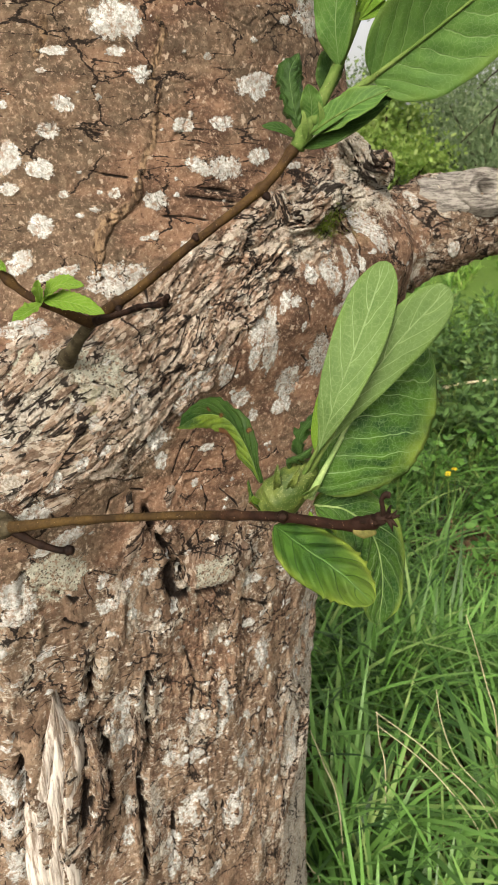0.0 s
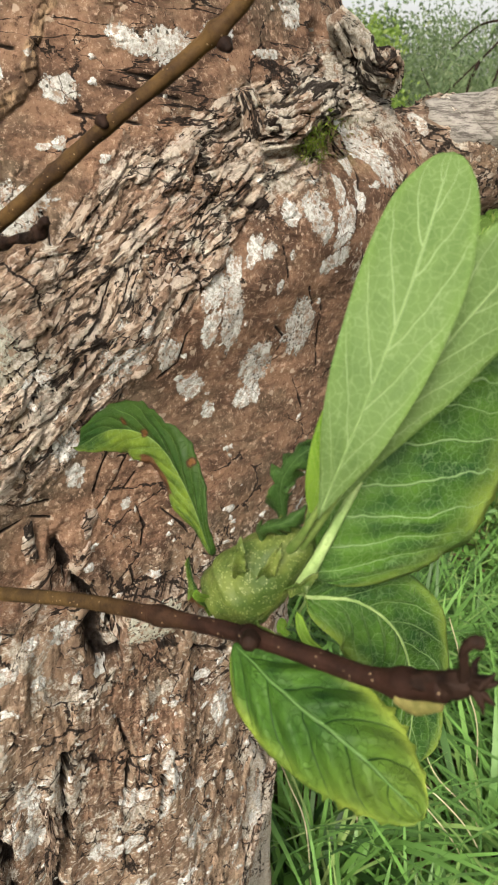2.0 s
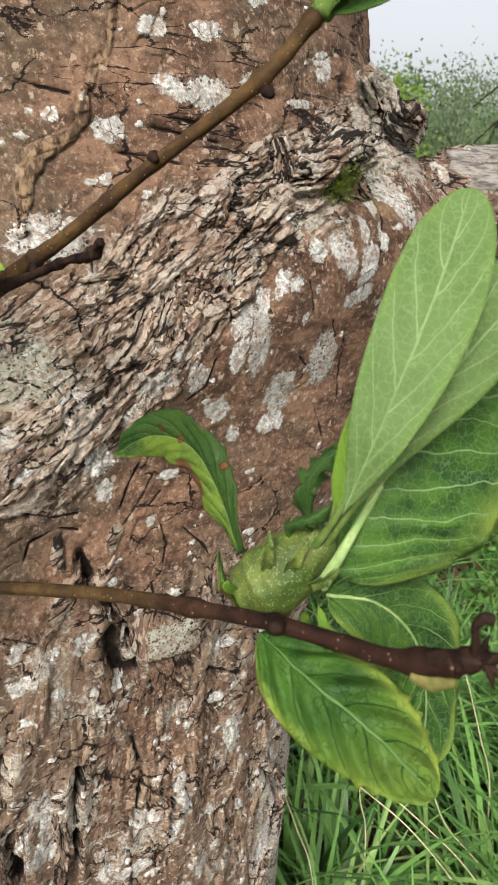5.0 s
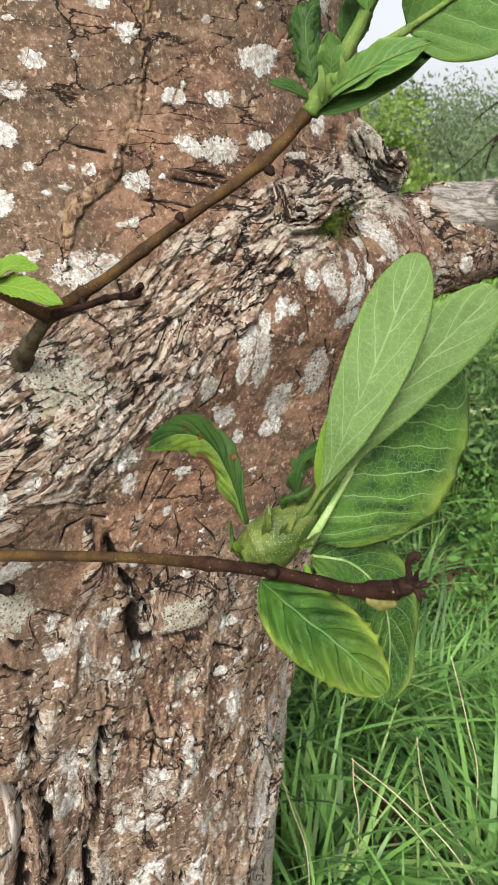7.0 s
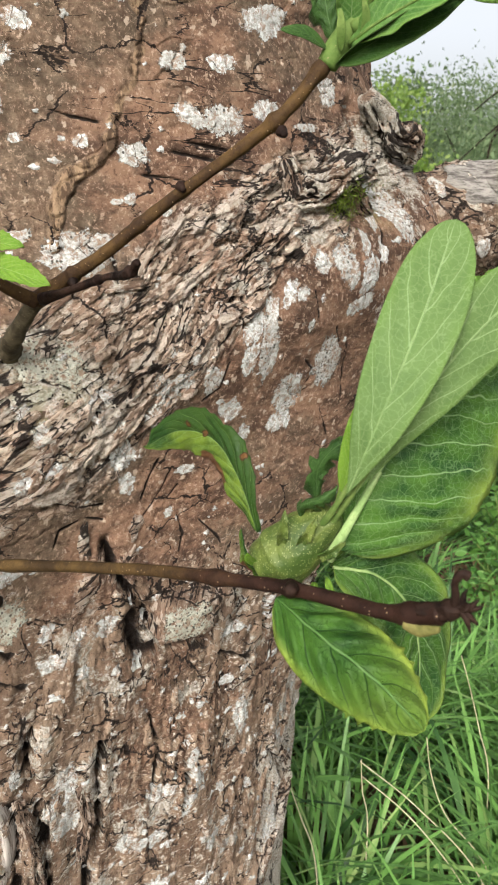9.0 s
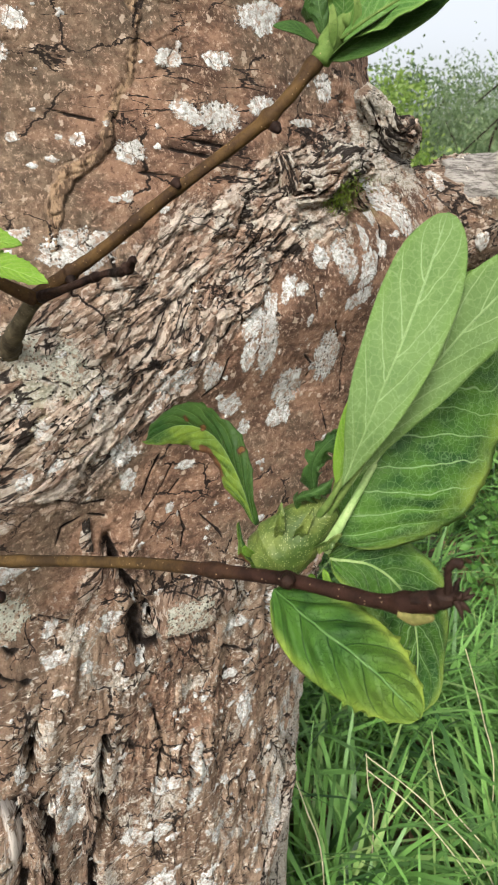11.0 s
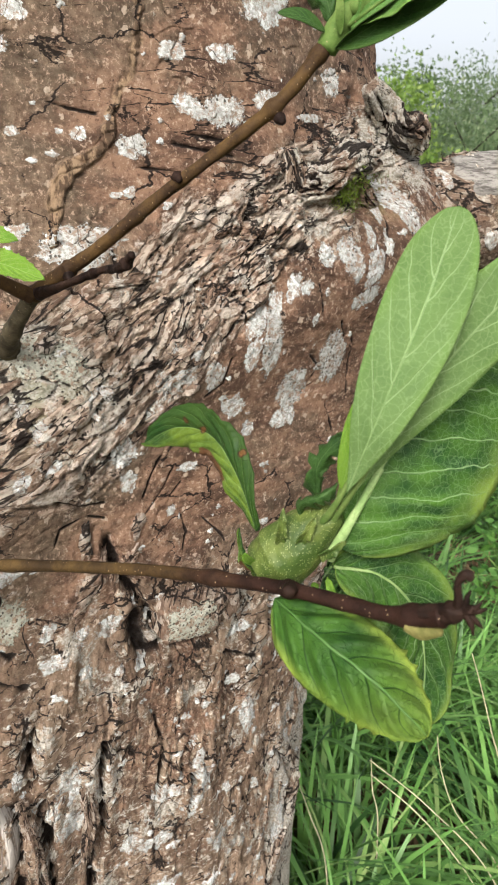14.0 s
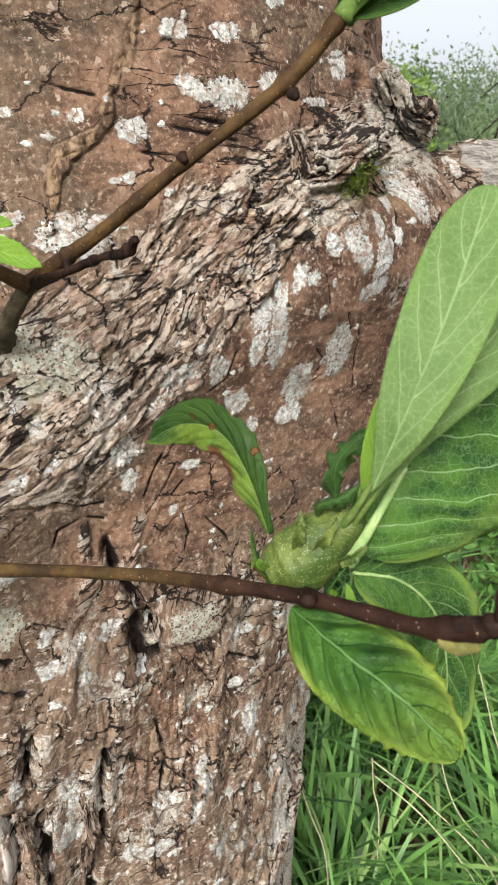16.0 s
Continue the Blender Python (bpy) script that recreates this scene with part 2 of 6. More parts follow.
def twig_material(name, a, b, dots=0.6, turns=None):
    m = Mat(name, 0.66, 0.07)
    spot = m.step(m.noise(90, 7, rough=0.7), 0.36, 0.64)
    col = m.mix(spot, a, b)
    if turns:
        # from one colour to another along the stem
        at = m.t.nodes.new("ShaderNodeSeparateXYZ")
        m.put(at.inputs[0], m.pos)
        way = m.math("ADD", at.outputs[0], m.math("MULTIPLY", m.math("SUBTRACT", m.noise(60, 4), 0.5), 0.03))
        col = m.mix(m.step(way, turns[0], turns[1]), col, m.mix(spot, turns[2], turns[3]))
    seed = m.t.nodes.new("ShaderNodeTexVoronoi")
    m.put(seed.inputs["Vector"], m.pos)
    seed.inputs["Scale"].default_value = 950
    apart = m.n("SeparateColor", i0=seed.outputs["Color"])
    dot = m.math("MULTIPLY", m.step(seed.outputs["Distance"], 0.24, 0.12), m.math("GREATER_THAN", apart, 0.78))
    col = m.mix(m.math("MULTIPLY", dot, dots), col, (0.34, 0.25, 0.15))
    streak = m.step(m.noise(700, 5, rough=0.75), 0.50, 0.66)
    col = m.mix(m.math("MULTIPLY", streak, 0.35), col, tuple(0.35 * c for c in a))
    return m.done(col, m.bump(m.noise(500, 4), 0.0006, 0.6))


def leaf_material(name, deep, mid, vein, edge, sheen, pairs=8, glow=0.28, net=0.5, sinks=1.0, brown=0.0, side_vein=None, clear=0.62, tip=0.0, relief=0.00035):
    """uv: x along the midrib, y across from -1 to 1."""
    m = Mat(name, sheen, 0.10)
    uv = m.n("UVMap")
    parts = m.t.nodes.new("ShaderNodeSeparateXYZ")
    m.put(parts.inputs[0], uv)
    u, v = parts.outputs[0], m.math("ABSOLUTE", parts.outputs[1])
    wob = m.math("MULTIPLY", m.math("SUBTRACT", m.noise(90, 2), 0.5), 0.10)
    slant = m.math("SUBTRACT", m.math("MULTIPLY", m.math("ADD", u, wob), float(pairs)), m.math("MULTIPLY", m.math("POWER", v, 1.25), pairs * 0.30))
    side = m.math("GREATER_THAN", parts.outputs[1], 0.0)
    cyc = m.math("ABSOLUTE", m.math("SUBTRACT", m.math("FRACT", m.math("ADD", slant, m.math("MULTIPLY", side, 0.42))), 0.5))
    second = m.math("MULTIPLY", m.step(cyc, 0.040, 0.014), m.step(v, 1.0, 0.72))
    midrib = m.step(v, 0.040, 0.016)
    cell = m.t.nodes.new("ShaderNodeTexVoronoi")
    cell.feature = "DISTANCE_TO_EDGE"
    bent = m.n("VectorMath", op="ADD", i0=m.pos, i1=m.n("VectorMath", op="SCALE", i0=m.n("TexNoise", out=1, Vector=m.pos, Scale=350.0), Scale=0.0022))
    m.put(cell.inputs["Vector"], bent)
    cell.inputs["Scale"].default_value = 480
    small = m.t.nodes.new("ShaderNodeTexVoronoi")
    small.feature = "DISTANCE_TO_EDGE"
    m.put(small.inputs["Vector"], bent)
    small.inputs["Scale"].default_value = 1150
    fine = m.math("MAXIMUM", m.step(cell.outputs["Distance"], 0.060, 0.012), m.math("MULTIPLY", m.step(small.outputs["Distance"], 0.06, 0.015), 0.35))
    col = m.mix(m.step(m.noise(110, 5), 0.28, 0.72), deep, mid)
    # yellower between the veins and at the rim
    col = m.mix(m.math("MULTIPLY", m.step(cyc, 0.30, 0.08), m.step(m.noise(45, 3), 0.40, 0.62)), col, mid)
    col = m.mix(m.math("MULTIPLY", m.step(v, 0.66, 1.0), m.step(m.noise(60, 3), 0.32, 0.62)), col, edge)
    if tip:
        col = m.mix(m.math("MULTIPLY", m.step(m.math("ADD", u, m.math("MULTIPLY", v, 0.25)), 0.50, 1.10), tip), col, edge)
    col = m.mix(m.math("MULTIPLY", fine, net * 0.60), col, side_vein or vein)
    col = m.mix(m.math("MULTIPLY", second, clear), col, side_vein or vein)
    col = m.mix(m.math("MULTIPLY", midrib, 0.9), col, vein)
    if brown:
        col = m.mix(m.math("MULTIPLY", side, 0.8), col, m.mix(m.math("MULTIPLY", second, 0.6), deep, vein))
        seed = m.t.nodes.new("ShaderNodeTexVoronoi")
        m.put(seed.inputs["Vector"], bent)
        seed.inputs["Scale"].default_value = 190
        apart = m.n("SeparateColor", i0=seed.outputs["Color"])
        chosen = m.math("GREATER_THAN", apart, 1.0 - 0.45 * brown)
        col = m.mix(m.math("MULTIPLY", m.step(seed.outputs["Distance"], 0.28, 0.22), chosen), col, (0.035, 0.016, 0.008))
        col = m.mix(m.math("MULTIPLY", m.step(seed.outputs["Distance"], 0.20, 0.15), chosen), col, (0.11, 0.050, 0.018))
        dead = m.math("MULTIPLY", m.math("MULTIPLY", m.step(v, 0.45, 0.75), m.math("SUBTRACT", 1.0, side)), m.step(m.math("ABSOLUTE", m.math("SUBTRACT", u, 0.42)), 0.22, 0.08))
        col = m.mix(m.step(m.math("ADD", dead, m.math("MULTIPLY", m.noise(180, 4), 0.5)), 0.75, 0.9), col, m.mix(m.noise(300, 4), (0.05, 0.024, 0.012), (0.13, 0.062, 0.030)))
    ridge = m.math("MAXIMUM", m.math("MAXIMUM", second, midrib), m.math("MULTIPLY", fine, 0.30))
    quilt = m.math("SUBTRACT", m.math("MULTIPLY", m.noise(420, 3), 0.35), m.math("MULTIPLY", ridge, sinks))
    return m.done(col, m.bump(quilt, relief, 0.7), glow)


def plain_leaf_material(name, a, b, c, rough=0.5, glow=0.3, scale=1.5):
    """Grass and far leaves: hue differs from blade to blade."""
    m = Mat(name, rough, 0.3)
    each = m.n("NewGeometry", out=8)
    col = m.mix(m.step(each, 0.0, 0.75), a, b)
    col = m.mix(m.step(each, 0.82, 1.0), col, c)
    col = m.mix(m.math("MULTIPLY", m.step(m.noise(scale, 3), 0.4, 0.65), 0.5), col, b)
    return m.done(col, None, glow)


def soil_material():
    m = Mat("soil", 0.95, 0.1)
    col = m.mix(m.step(m.noise(9, 8, rough=0.7), 0.35, 0.65), (0.035, 0.024, 0.015), (0.13, 0.085, 0.05))
    green = m.mix(m.noise(40, 5), (0.05, 0.10, 0.018), (0.13, 0.22, 0.045))
    away = m.t.nodes.new("ShaderNodeSeparateXYZ")
    m.put(away.inputs[0], m.pos)
    lawn = m.math("MULTIPLY", m.step(m.math("ADD", away.outputs[1], m.math("MULTIPLY", m.noise(1.2, 4), 2.0)), 2.6, 5.0), 0.95)
    turf = m.math("MULTIPLY", m.step(m.noise(2.2, 5), 0.42, 0.60), 0.75)
    col = m.mix(turf, col, m.mix(m.noise(40, 5), (0.018, 0.040, 0.010), (0.060, 0.105, 0.026)))
    col = m.mix(lawn, col, green)
    return m.done(col, m.bump(m.noise(60, 6, rough=0.7), 0.02, 0.8))


BARK = bark_material()
LICHEN = {
    "w": lichen_material("white_lichen", (0.535, 0.550, 0.530), (0.245, 0.242, 0.220), 0.0),
    "g": lichen_material("grey_lichen", (0.465, 0.472, 0.448), (0.225, 0.218, 0.196), 0.22),
    "s": lichen_material("speckled_lichen", (0.385, 0.390, 0.325), (0.255, 0.255, 0.205), 0.62),
}
WOOD = wood_material()
TWIG = twig_material("twig_bark", (0.028, 0.016, 0.009), (0.072, 0.042, 0.016))

DEADTWIG = twig_material("dead_twig_bark", (0.005, 0.003, 0.0025), (0.024, 0.013, 0.009), 0.0)
OLDTWIG = twig_material("old_twig_bark", (0.028, 0.023, 0.014), (0.082, 0.068, 0.042))
PALE = leaf_material("pale_leaf_underside", (0.064, 0.114, 0.032), (0.088, 0.146, 0.044), (0.195, 0.275, 0.128), (0.086, 0.150, 0.035), 0.60, pairs=6, glow=0.12, net=0.52, sinks=-0.8, clear=0.75)
DARK = leaf_material("dark_leaf", (0.011, 0.042, 0.010), (0.052, 0.120, 0.017), (0.165, 0.255, 0.115), (0.160, 0.230, 0.040), 0.40, pairs=9, glow=0.08, net=0.60, clear=0.85, relief=0.0018)
TOOTHED = leaf_material("toothed_leaf", (0.009, 0.036, 0.008), (0.044, 0.106, 0.015), (0.070, 0.140, 0.040), (0.175, 0.235, 0.036), 0.46, pairs=5, glow=0.06, net=0.35, side_vein=(0.005, 0.024, 0.005), clear=0.75, tip=0.30, relief=0.0016)
DUSK = leaf_material("dusky_leaf", (0.011, 0.034, 0.008), (0.032, 0.072, 0.015), (0.06, 0.11, 0.035), (0.045, 0.082, 0.018), 0.42, pairs=7, glow=0.08, net=0.5, relief=0.0009)
MIDGREEN = leaf_material("green_leaf", (0.044, 0.108, 0.022), (0.076, 0.158, 0.034), (0.15, 0.23, 0.095), (0.105, 0.185, 0.040), 0.48, pairs=8, glow=0.18, net=0.5, relief=0.0004)
SPOTTED = leaf_material("spotted_leaf", (0.010, 0.036, 0.008), (0.092, 0.138, 0.015), (0.12, 0.19, 0.065), (0.085, 0.125, 0.016), 0.42, pairs=8, glow=0.10, brown=1.0, net=0.6, clear=0.75, relief=0.0010)
YOUNG = leaf_material("young_leaf", (0.090, 0.190, 0.020), (0.150, 0.265, 0.034), (0.22, 0.33, 0.09), (0.15, 0.26, 0.035), 0.45, pairs=9, glow=0.26, relief=0.0009)
SHOOT = twig_material("green_shoot", (0.058, 0.105, 0.022), (0.115, 0.165, 0.045))
# ---- trunk form ----
AXIS_X, AXIS_Y, GIRTH = -0.15, 0.525, 0.20


def axis(z):
    """The trunk's axis: upright below, leaning back above the branch."""
    lean = 0.1 * np.log1p(np.exp((np.minimum(z, 1.6) - 0.75) / 0.1))
    return AXIS_X + 0.05 * np.clip(z - 0.75, -0.06, 0.85) - 0.015 * np.clip(0.57 - z, 0, 0.24), AXIS_Y + 0.14 * lean


def bell(a, mid, wide):
    return np.exp(-((a - mid) / wide) ** 2)


def smooth(a, lo, hi):
    k = np.clip((a - lo) / (hi - lo), 0, 1)
    return k * k * (3 - 2 * k)


def trunk_radius(deg, z):
    """Distance of the smooth trunk surface from its leaning axis; deg: bearing round the axis, z: height."""
    r = GIRTH + 0.09 * np.exp(-np.maximum(z, 0) / 0.10) - 0.012 * smooth(z, 0.9, 2.2)
    # buttress that runs down from the collar on the near side
    r = r + 0.044 * bell(deg, -88, 17) * smooth(z, 0.97, 0.80)
    # collar of the branch
    low = np.where(z < 0.90, 0.16, 0.072)
    r = r + 0.058 * bell(deg, -6, 29) * bell(z, 0.90, low)
    # rough ridge that sweeps from the collar down to the buttress
    mid = 0.905 - 0.0016 * (-30 - deg)
    r = r + 0.012 * bell(z, mid, 0.035) * smooth(deg, -95, -70) * smooth(deg, 10, -20)
    return r


def trunk_point(deg, z, out=0.0):
    r = trunk_radius(deg, z) + out
    a = np.radians(deg)
    ax, ay = axis(z)
    return np.stack([ax + r * np.cos(a), ay + r * np.sin(a), z + 0 * a], -1)


def lattice(x, y, z, seed):
    """Repeatable values in 0..1 at whole-number places."""
    h = (x * 374761393 + y * 668265263 + z * 2147483647 + seed * 144665) & 0xFFFFFFFF
    h = ((h ^ (h >> 13)) * 1274126177) & 0xFFFFFFFF
    return ((h ^ (h >> 16)) & 0xFFFF) / 65535.0


def grain(x, y, seed=0, octaves=4, gain=0.5):
    """Smooth noise of two coordinates, about -1..1."""
    total, size, norm = np.zeros(np.shape(x)), 1.0, 0.0
    for o in range(octaves):
        a, b = x * 2 ** o, y * 2 ** o
        i, j = np.floor(a).astype(np.int64), np.floor(b).astype(np.int64)
        u, v = a - i, b - j
        u, v = u * u * (3 - 2 * u), v * v * (3 - 2 * v)
        q = [lattice(i + p, j + r, 0, seed + 17 * o) for p, r in ((0, 0), (1, 0), (0, 1), (1, 1))]
        total = total + size * ((q[0] * (1 - u) + q[1] * u) * (1 - v) + (q[2] * (1 - u) + q[3] * u) * v - 0.5) * 2
        norm, size = norm + size, size * gain
    return total / norm


def flakes(x, y, seed=0):
    """Irregular plates: how near the joint is (0 at it), and a value of each plate's own."""
    i, j = np.floor(x).astype(np.int64), np.floor(y).astype(np.int64)
    best, second, own = np.full(np.shape(x), 9.0), np.full(np.shape(x), 9.0), np.zeros(np.shape(x))
    for p in (-1, 0, 1):
        for q in (-1, 0, 1):
            cx, cy = i + p + lattice(i + p, j + q, 1, seed), j + q + lattice(i + p, j + q, 2, seed)
            d = np.hypot(cx - x, cy - y)
            near = d < best
            second = np.where(near, best, np.minimum(second, d))
            own = np.where(near, lattice(i + p, j + q, 3, seed), own)
            best = np.where(near, d, best)
    return second - best, own


def along(deg, z, line):
    """Distance in metres from a line of (bearing, height) points on the trunk, and the share of the way along it."""
    best, share = np.full(np.shape(deg), 9.0), np.zeros(np.shape(deg))
    k = 0.0037
    for n, ((d0, z0), (d1, z1)) in enumerate(zip(line, line[1:])):
        ax, ay, bx, by = d0 * k, z0, d1 * k, z1
        px, py = deg * k - ax, z - ay
        t = np.clip((px * (bx - ax) + py * (by - ay)) / ((bx - ax) ** 2 + (by - ay) ** 2), 0, 1)
        d = np.hypot(px - t * (bx - ax), py - t * (by - ay))
        share = np.where(d < best, (n + t) / (len(line) - 1), share)
        best = np.minimum(best, d)
    return best, share


# ---- shared builders ----
def shell(name, verts, faces, material, smooth_shade=True):
    me = bpy.data.meshes.new(name)
    me.from_pydata(np.asarray(verts).reshape(-1, 3).tolist(), [], np.asarray(faces).tolist() if isinstance(faces, np.ndarray) else faces)
    me.materials.append(material)
    if smooth_shade:
        me.polygons.foreach_set("use_smooth", np.ones(len(me.polygons), dtype=bool))
    me.update()
    return me


def part(name, me, parent=None, label=""):
    ob = new(name, me)
    ob.parent = parent
    return tagged(ob, label)


def thing(name, place, label, category, group="", kind=""):
    ob = new(name)
    ob.empty_display_size = 0.02
    ob.matrix_world = Matrix.Translation(place)
    return tagged(ob, label, category, group, kind)


def world_of(ob):
    above = world_of(ob.parent) if ob.parent else Matrix.Identity(4)
    return above @ ob.matrix_parent_inverse @ ob.matrix_basis


def hung(ob, parent):
    """Parent ob, built in world coordinates, under a thing or part that stands elsewhere."""
    ob.parent = parent
    ob.matrix_parent_inverse = world_of(parent).inverted()
    return ob


def curve_through(points, count):
    """Even steps along a smooth line through the points."""
    p = np.array(points, float)
    if len(p) == 2:
        k = np.linspace(0, 1, count)[:, None]
        return p[0] * (1 - k) + p[1] * k
    ext = np.vstack([2 * p[0] - p[1], p, 2 * p[-1] - p[-2]])
    out = []
    for s in np.linspace(0, len(p) - 1, count):
        i = min(int(s), len(p) - 2)
        t = s - i
        a, b, c, d = ext[i:i + 4]
        out.append(0.5 * (2 * b + (c - a) * t + (2 * a - 5 * b + 4 * c - d) * t * t + (3 * b - a - 3 * c + d) * t ** 3))
    return np.array(out)


def tube(points, radii, rings=40, around=16, knobs=(), lump=0.0, seed=0, fine=0.0, swirl=30.0):
    """A closed stem through the points. knobs: (share of length, extra radius, half length as a share)."""
    line = curve_through(points, rings)
    k = np.linspace(0, 1, rings)
    r = np.interp(k, np.linspace(0, 1, len(radii)), radii)
    for at, more, wide in knobs:
        r = r + more * np.exp(-((k - at) / wide) ** 2)
    tan = np.gradient(line, axis=0)
    tan /= np.linalg.norm(tan, axis=1)[:, None]
    side = np.cross(tan, (0.13, 0.2, 0.97))
    side /= np.linalg.norm(side, axis=1)[:, None]
    up = np.cross(side, tan)
    a = np.linspace(0, 2 * np.pi, around, endpoint=False)
    ca, sa = np.cos(a), np.sin(a)
    length = np.linalg.norm(line[-1] - line[0])
    rr = r[:, None] * np.ones(around)
    if lump:
        x = (np.cos(a) * 1.7 + 5)[None, :] + 0 * k[:, None]
        y = (k * length * swirl)[:, None] + np.sin(a)[None, :] * 1.7
        rr = rr * (1 + lump * grain(x, y, seed, 4, 0.6))
    if fine:
        rr = rr + fine * grain((np.cos(a) * 6 + 9)[None, :] + 0 * k[:, None], (k * length * 160)[:, None] + np.sin(a)[None, :] * 6, seed + 5, 3, 0.6)
    v = line[:, None, :] + rr[:, :, None] * (ca[None, :, None] * side[:, None, :] + sa[None, :, None] * up[:, None, :])
    verts = [tuple(x) for x in v.reshape(-1, 3)] + [tuple(line[0] - tan[0] * r[0] * 0.4), tuple(line[-1] + tan[-1] * r[-1] * 0.5)]
    faces = []
    for i in range(rings - 1):
        for j in range(around):
            n = (j + 1) % around
            faces.append((i * around + j, i * around + n, (i + 1) * around + n, (i + 1) * around + j))
    b, e = rings * around, rings * around + 1
    for j in range(around):
        n = (j + 1) % around
        faces.append((b, n, j))
        faces.append((e, (rings - 1) * around + j, (rings - 1) * around + n))
    return verts, faces


def put_vector(me, name, values):
    me.attributes.new(name, "FLOAT_VECTOR", "POINT").data.foreach_set("vector", np.asarray(values, dtype=np.float32).ravel())


def put_attribute(me, name, values):
    me.attributes.new(name, "FLOAT", "POINT").data.foreach_set("value", np.asarray(values, dtype=np.float32).ravel())


# ---- ground ----
def ground_mesh():
    step = np.concatenate([np.linspace(-3, 9, 150), np.linspace(9.5, 60, 40), np.linspace(75, 1500, 14)])
    xs = np.concatenate([-np.linspace(75, 1500, 10)[::-1], np.linspace(-60, -6, 30), np.linspace(-5.6, 8, 140), np.linspace(8.6, 60, 30), np.linspace(75, 1500, 10)])
    ys = np.concatenate([-np.linspace(75, 1500, 10)[::-1], np.linspace(-60, -3.5, 30), step])
    x, y = np.meshgrid(xs, ys, indexing="ij")
    z = 0.03 * grain(x / 0.7, y / 0.7, 3, 4) * np.exp(-np.hypot(x, y) / 30)
    nx, ny = x.shape
    i = np.arange(nx * ny).reshape(nx, ny)
    f = np.stack([i[:-1, :-1], i[1:, :-1], i[1:, 1:], i[:-1, 1:]], -1).reshape(-1, 4)
    return shell("ground", np.stack([x, y, z], -1), f, soil_material())


ground = tagged(new("ground", ground_mesh()), "earth ground with leaf litter, greener meadow farther off", "ground", kind="structure")

# ---- the tree: trunk ----
CORK_LINES = (
    [(-60.9, 1.043), (-60.4, 1.036), (-61.0, 1.026), (-62.1, 1.018), (-61.0, 1.008), (-60.6, 1.000), (-61.2, 0.992), (-61.8, 0.983), (-63.0, 0.976), (-64.2, 0.969)],
    [(-64.4, 0.970), (-64.6, 0.960), (-65.0, 0.955), (-66.6, 0.952), (-68.5, 0.947), (-69.8, 0.941), (-70.1, 0.935), (-70.1, 0.920)],
    [(-77.3, 1.041), (-77.6, 1.034), (-78.6, 1.026)],
)
CRACK_LINES = (
    [(-71.9, 0.973), (-68.6, 0.970), (-64.8, 0.968)],
    [(-60.9, 0.949), (-56.3, 0.948), (-52.0, 0.945)],
    [(-57.2, 0.959), (-47.5, 0.954)],
    [(-54.9, 0.963), (-48.5, 0.960)],
    [(-63.8, 0.921), (-63.0, 0.912), (-62.5, 0.902)],
    [(-70.5, 0.817), (-67.0, 0.809), (-62.9, 0.806)],
    [(-58.3, 0.792), (-55.3, 0.808), (-54.0, 0.820)],
    [(-39.0, 0.856), (-36.0, 0.844), (-33.7, 0.849)],
    [(-29.8, 0.874), (-27.0, 0.834)],
    [(-82.1, 0.888), (-82.4, 0.880)],
    [(-49.5, 0.788), (-45.1, 0.772), (-44.4, 0.767)],
    [(-52.6, 0.809), (-54.6, 0.800)],
    [(-72.4, 0.760), (-68.0, 0.749)],
    [(-31.1, 0.837), (-27.7, 0.815)],
    [(-53.1, 0.761), (-51.8, 0.743)],
    [(-51.1, 0.876), (-49.2, 0.882), (-47.0, 0.899)],
    [(-42.1, 0.753), (-36.2, 0.741)],
)
COLLAR_CRACKS = (
    [(-22.3, 0.952), (-26.1, 0.938), (-27.1, 0.925), (-28.5, 0.912), (-29.0, 0.896)],
    [(-38.0, 0.902), (-37.3, 0.893), (-36.6, 0.885)],
    [(-33.3, 0.882), (-30.7, 0.870)],
    [(-34.7, 0.850), (-34.3, 0.858), (-36.7, 0.866)],
    [(-66.3, 0.803), (-69.3, 0.800), (-70.0, 0.790)],
    [(-66.3, 0.803), (-63.3, 0.798)],
    [(-56.2, 0.827), (-57.7, 0.813), (-58.5, 0.802)],
    [(-52.7, 0.793), (-51.1, 0.779), (-51.6, 0.767)],
    [(-52.6, 0.850), (-49.4, 0.857), (-48.9, 0.868), (-48.6, 0.870)],
    [(-72.1, 0.869), (-69.2, 0.865), (-68.0, 0.863)],
    [(-64.3, 0.890), (-64.0, 0.883), (-63.5, 0.874)],
)
GROOVES = (
    [(-65.3, 0.626), (-66.5, 0.581), (-66.4, 0.539), (-66.2, 0.494)],
    [(-14.0, 0.547), (-23.5, 0.538), (-26.7, 0.505), (-26.9, 0.461)],
    [(-26.2, 0.446), (-31.1, 0.423), (-34.1, 0.392)],
    [(-81.0, 0.775), (-81.5, 0.751)],
    [(-47.7, 0.530), (-46.9, 0.475)],
    [(-59.5, 0.542), (-59.7, 0.497)],
    [(-79.9, 0.763), (-76.5, 0.752), (-74.2, 0.742)],
    [(-77.0, 0.735), (-72.7, 0.723)],
    [(-55.1, 0.676), (-53.6, 0.651), (-55.3, 0.611)],
    [(-43.5, 0.698), (-33.5, 0.676)],
)
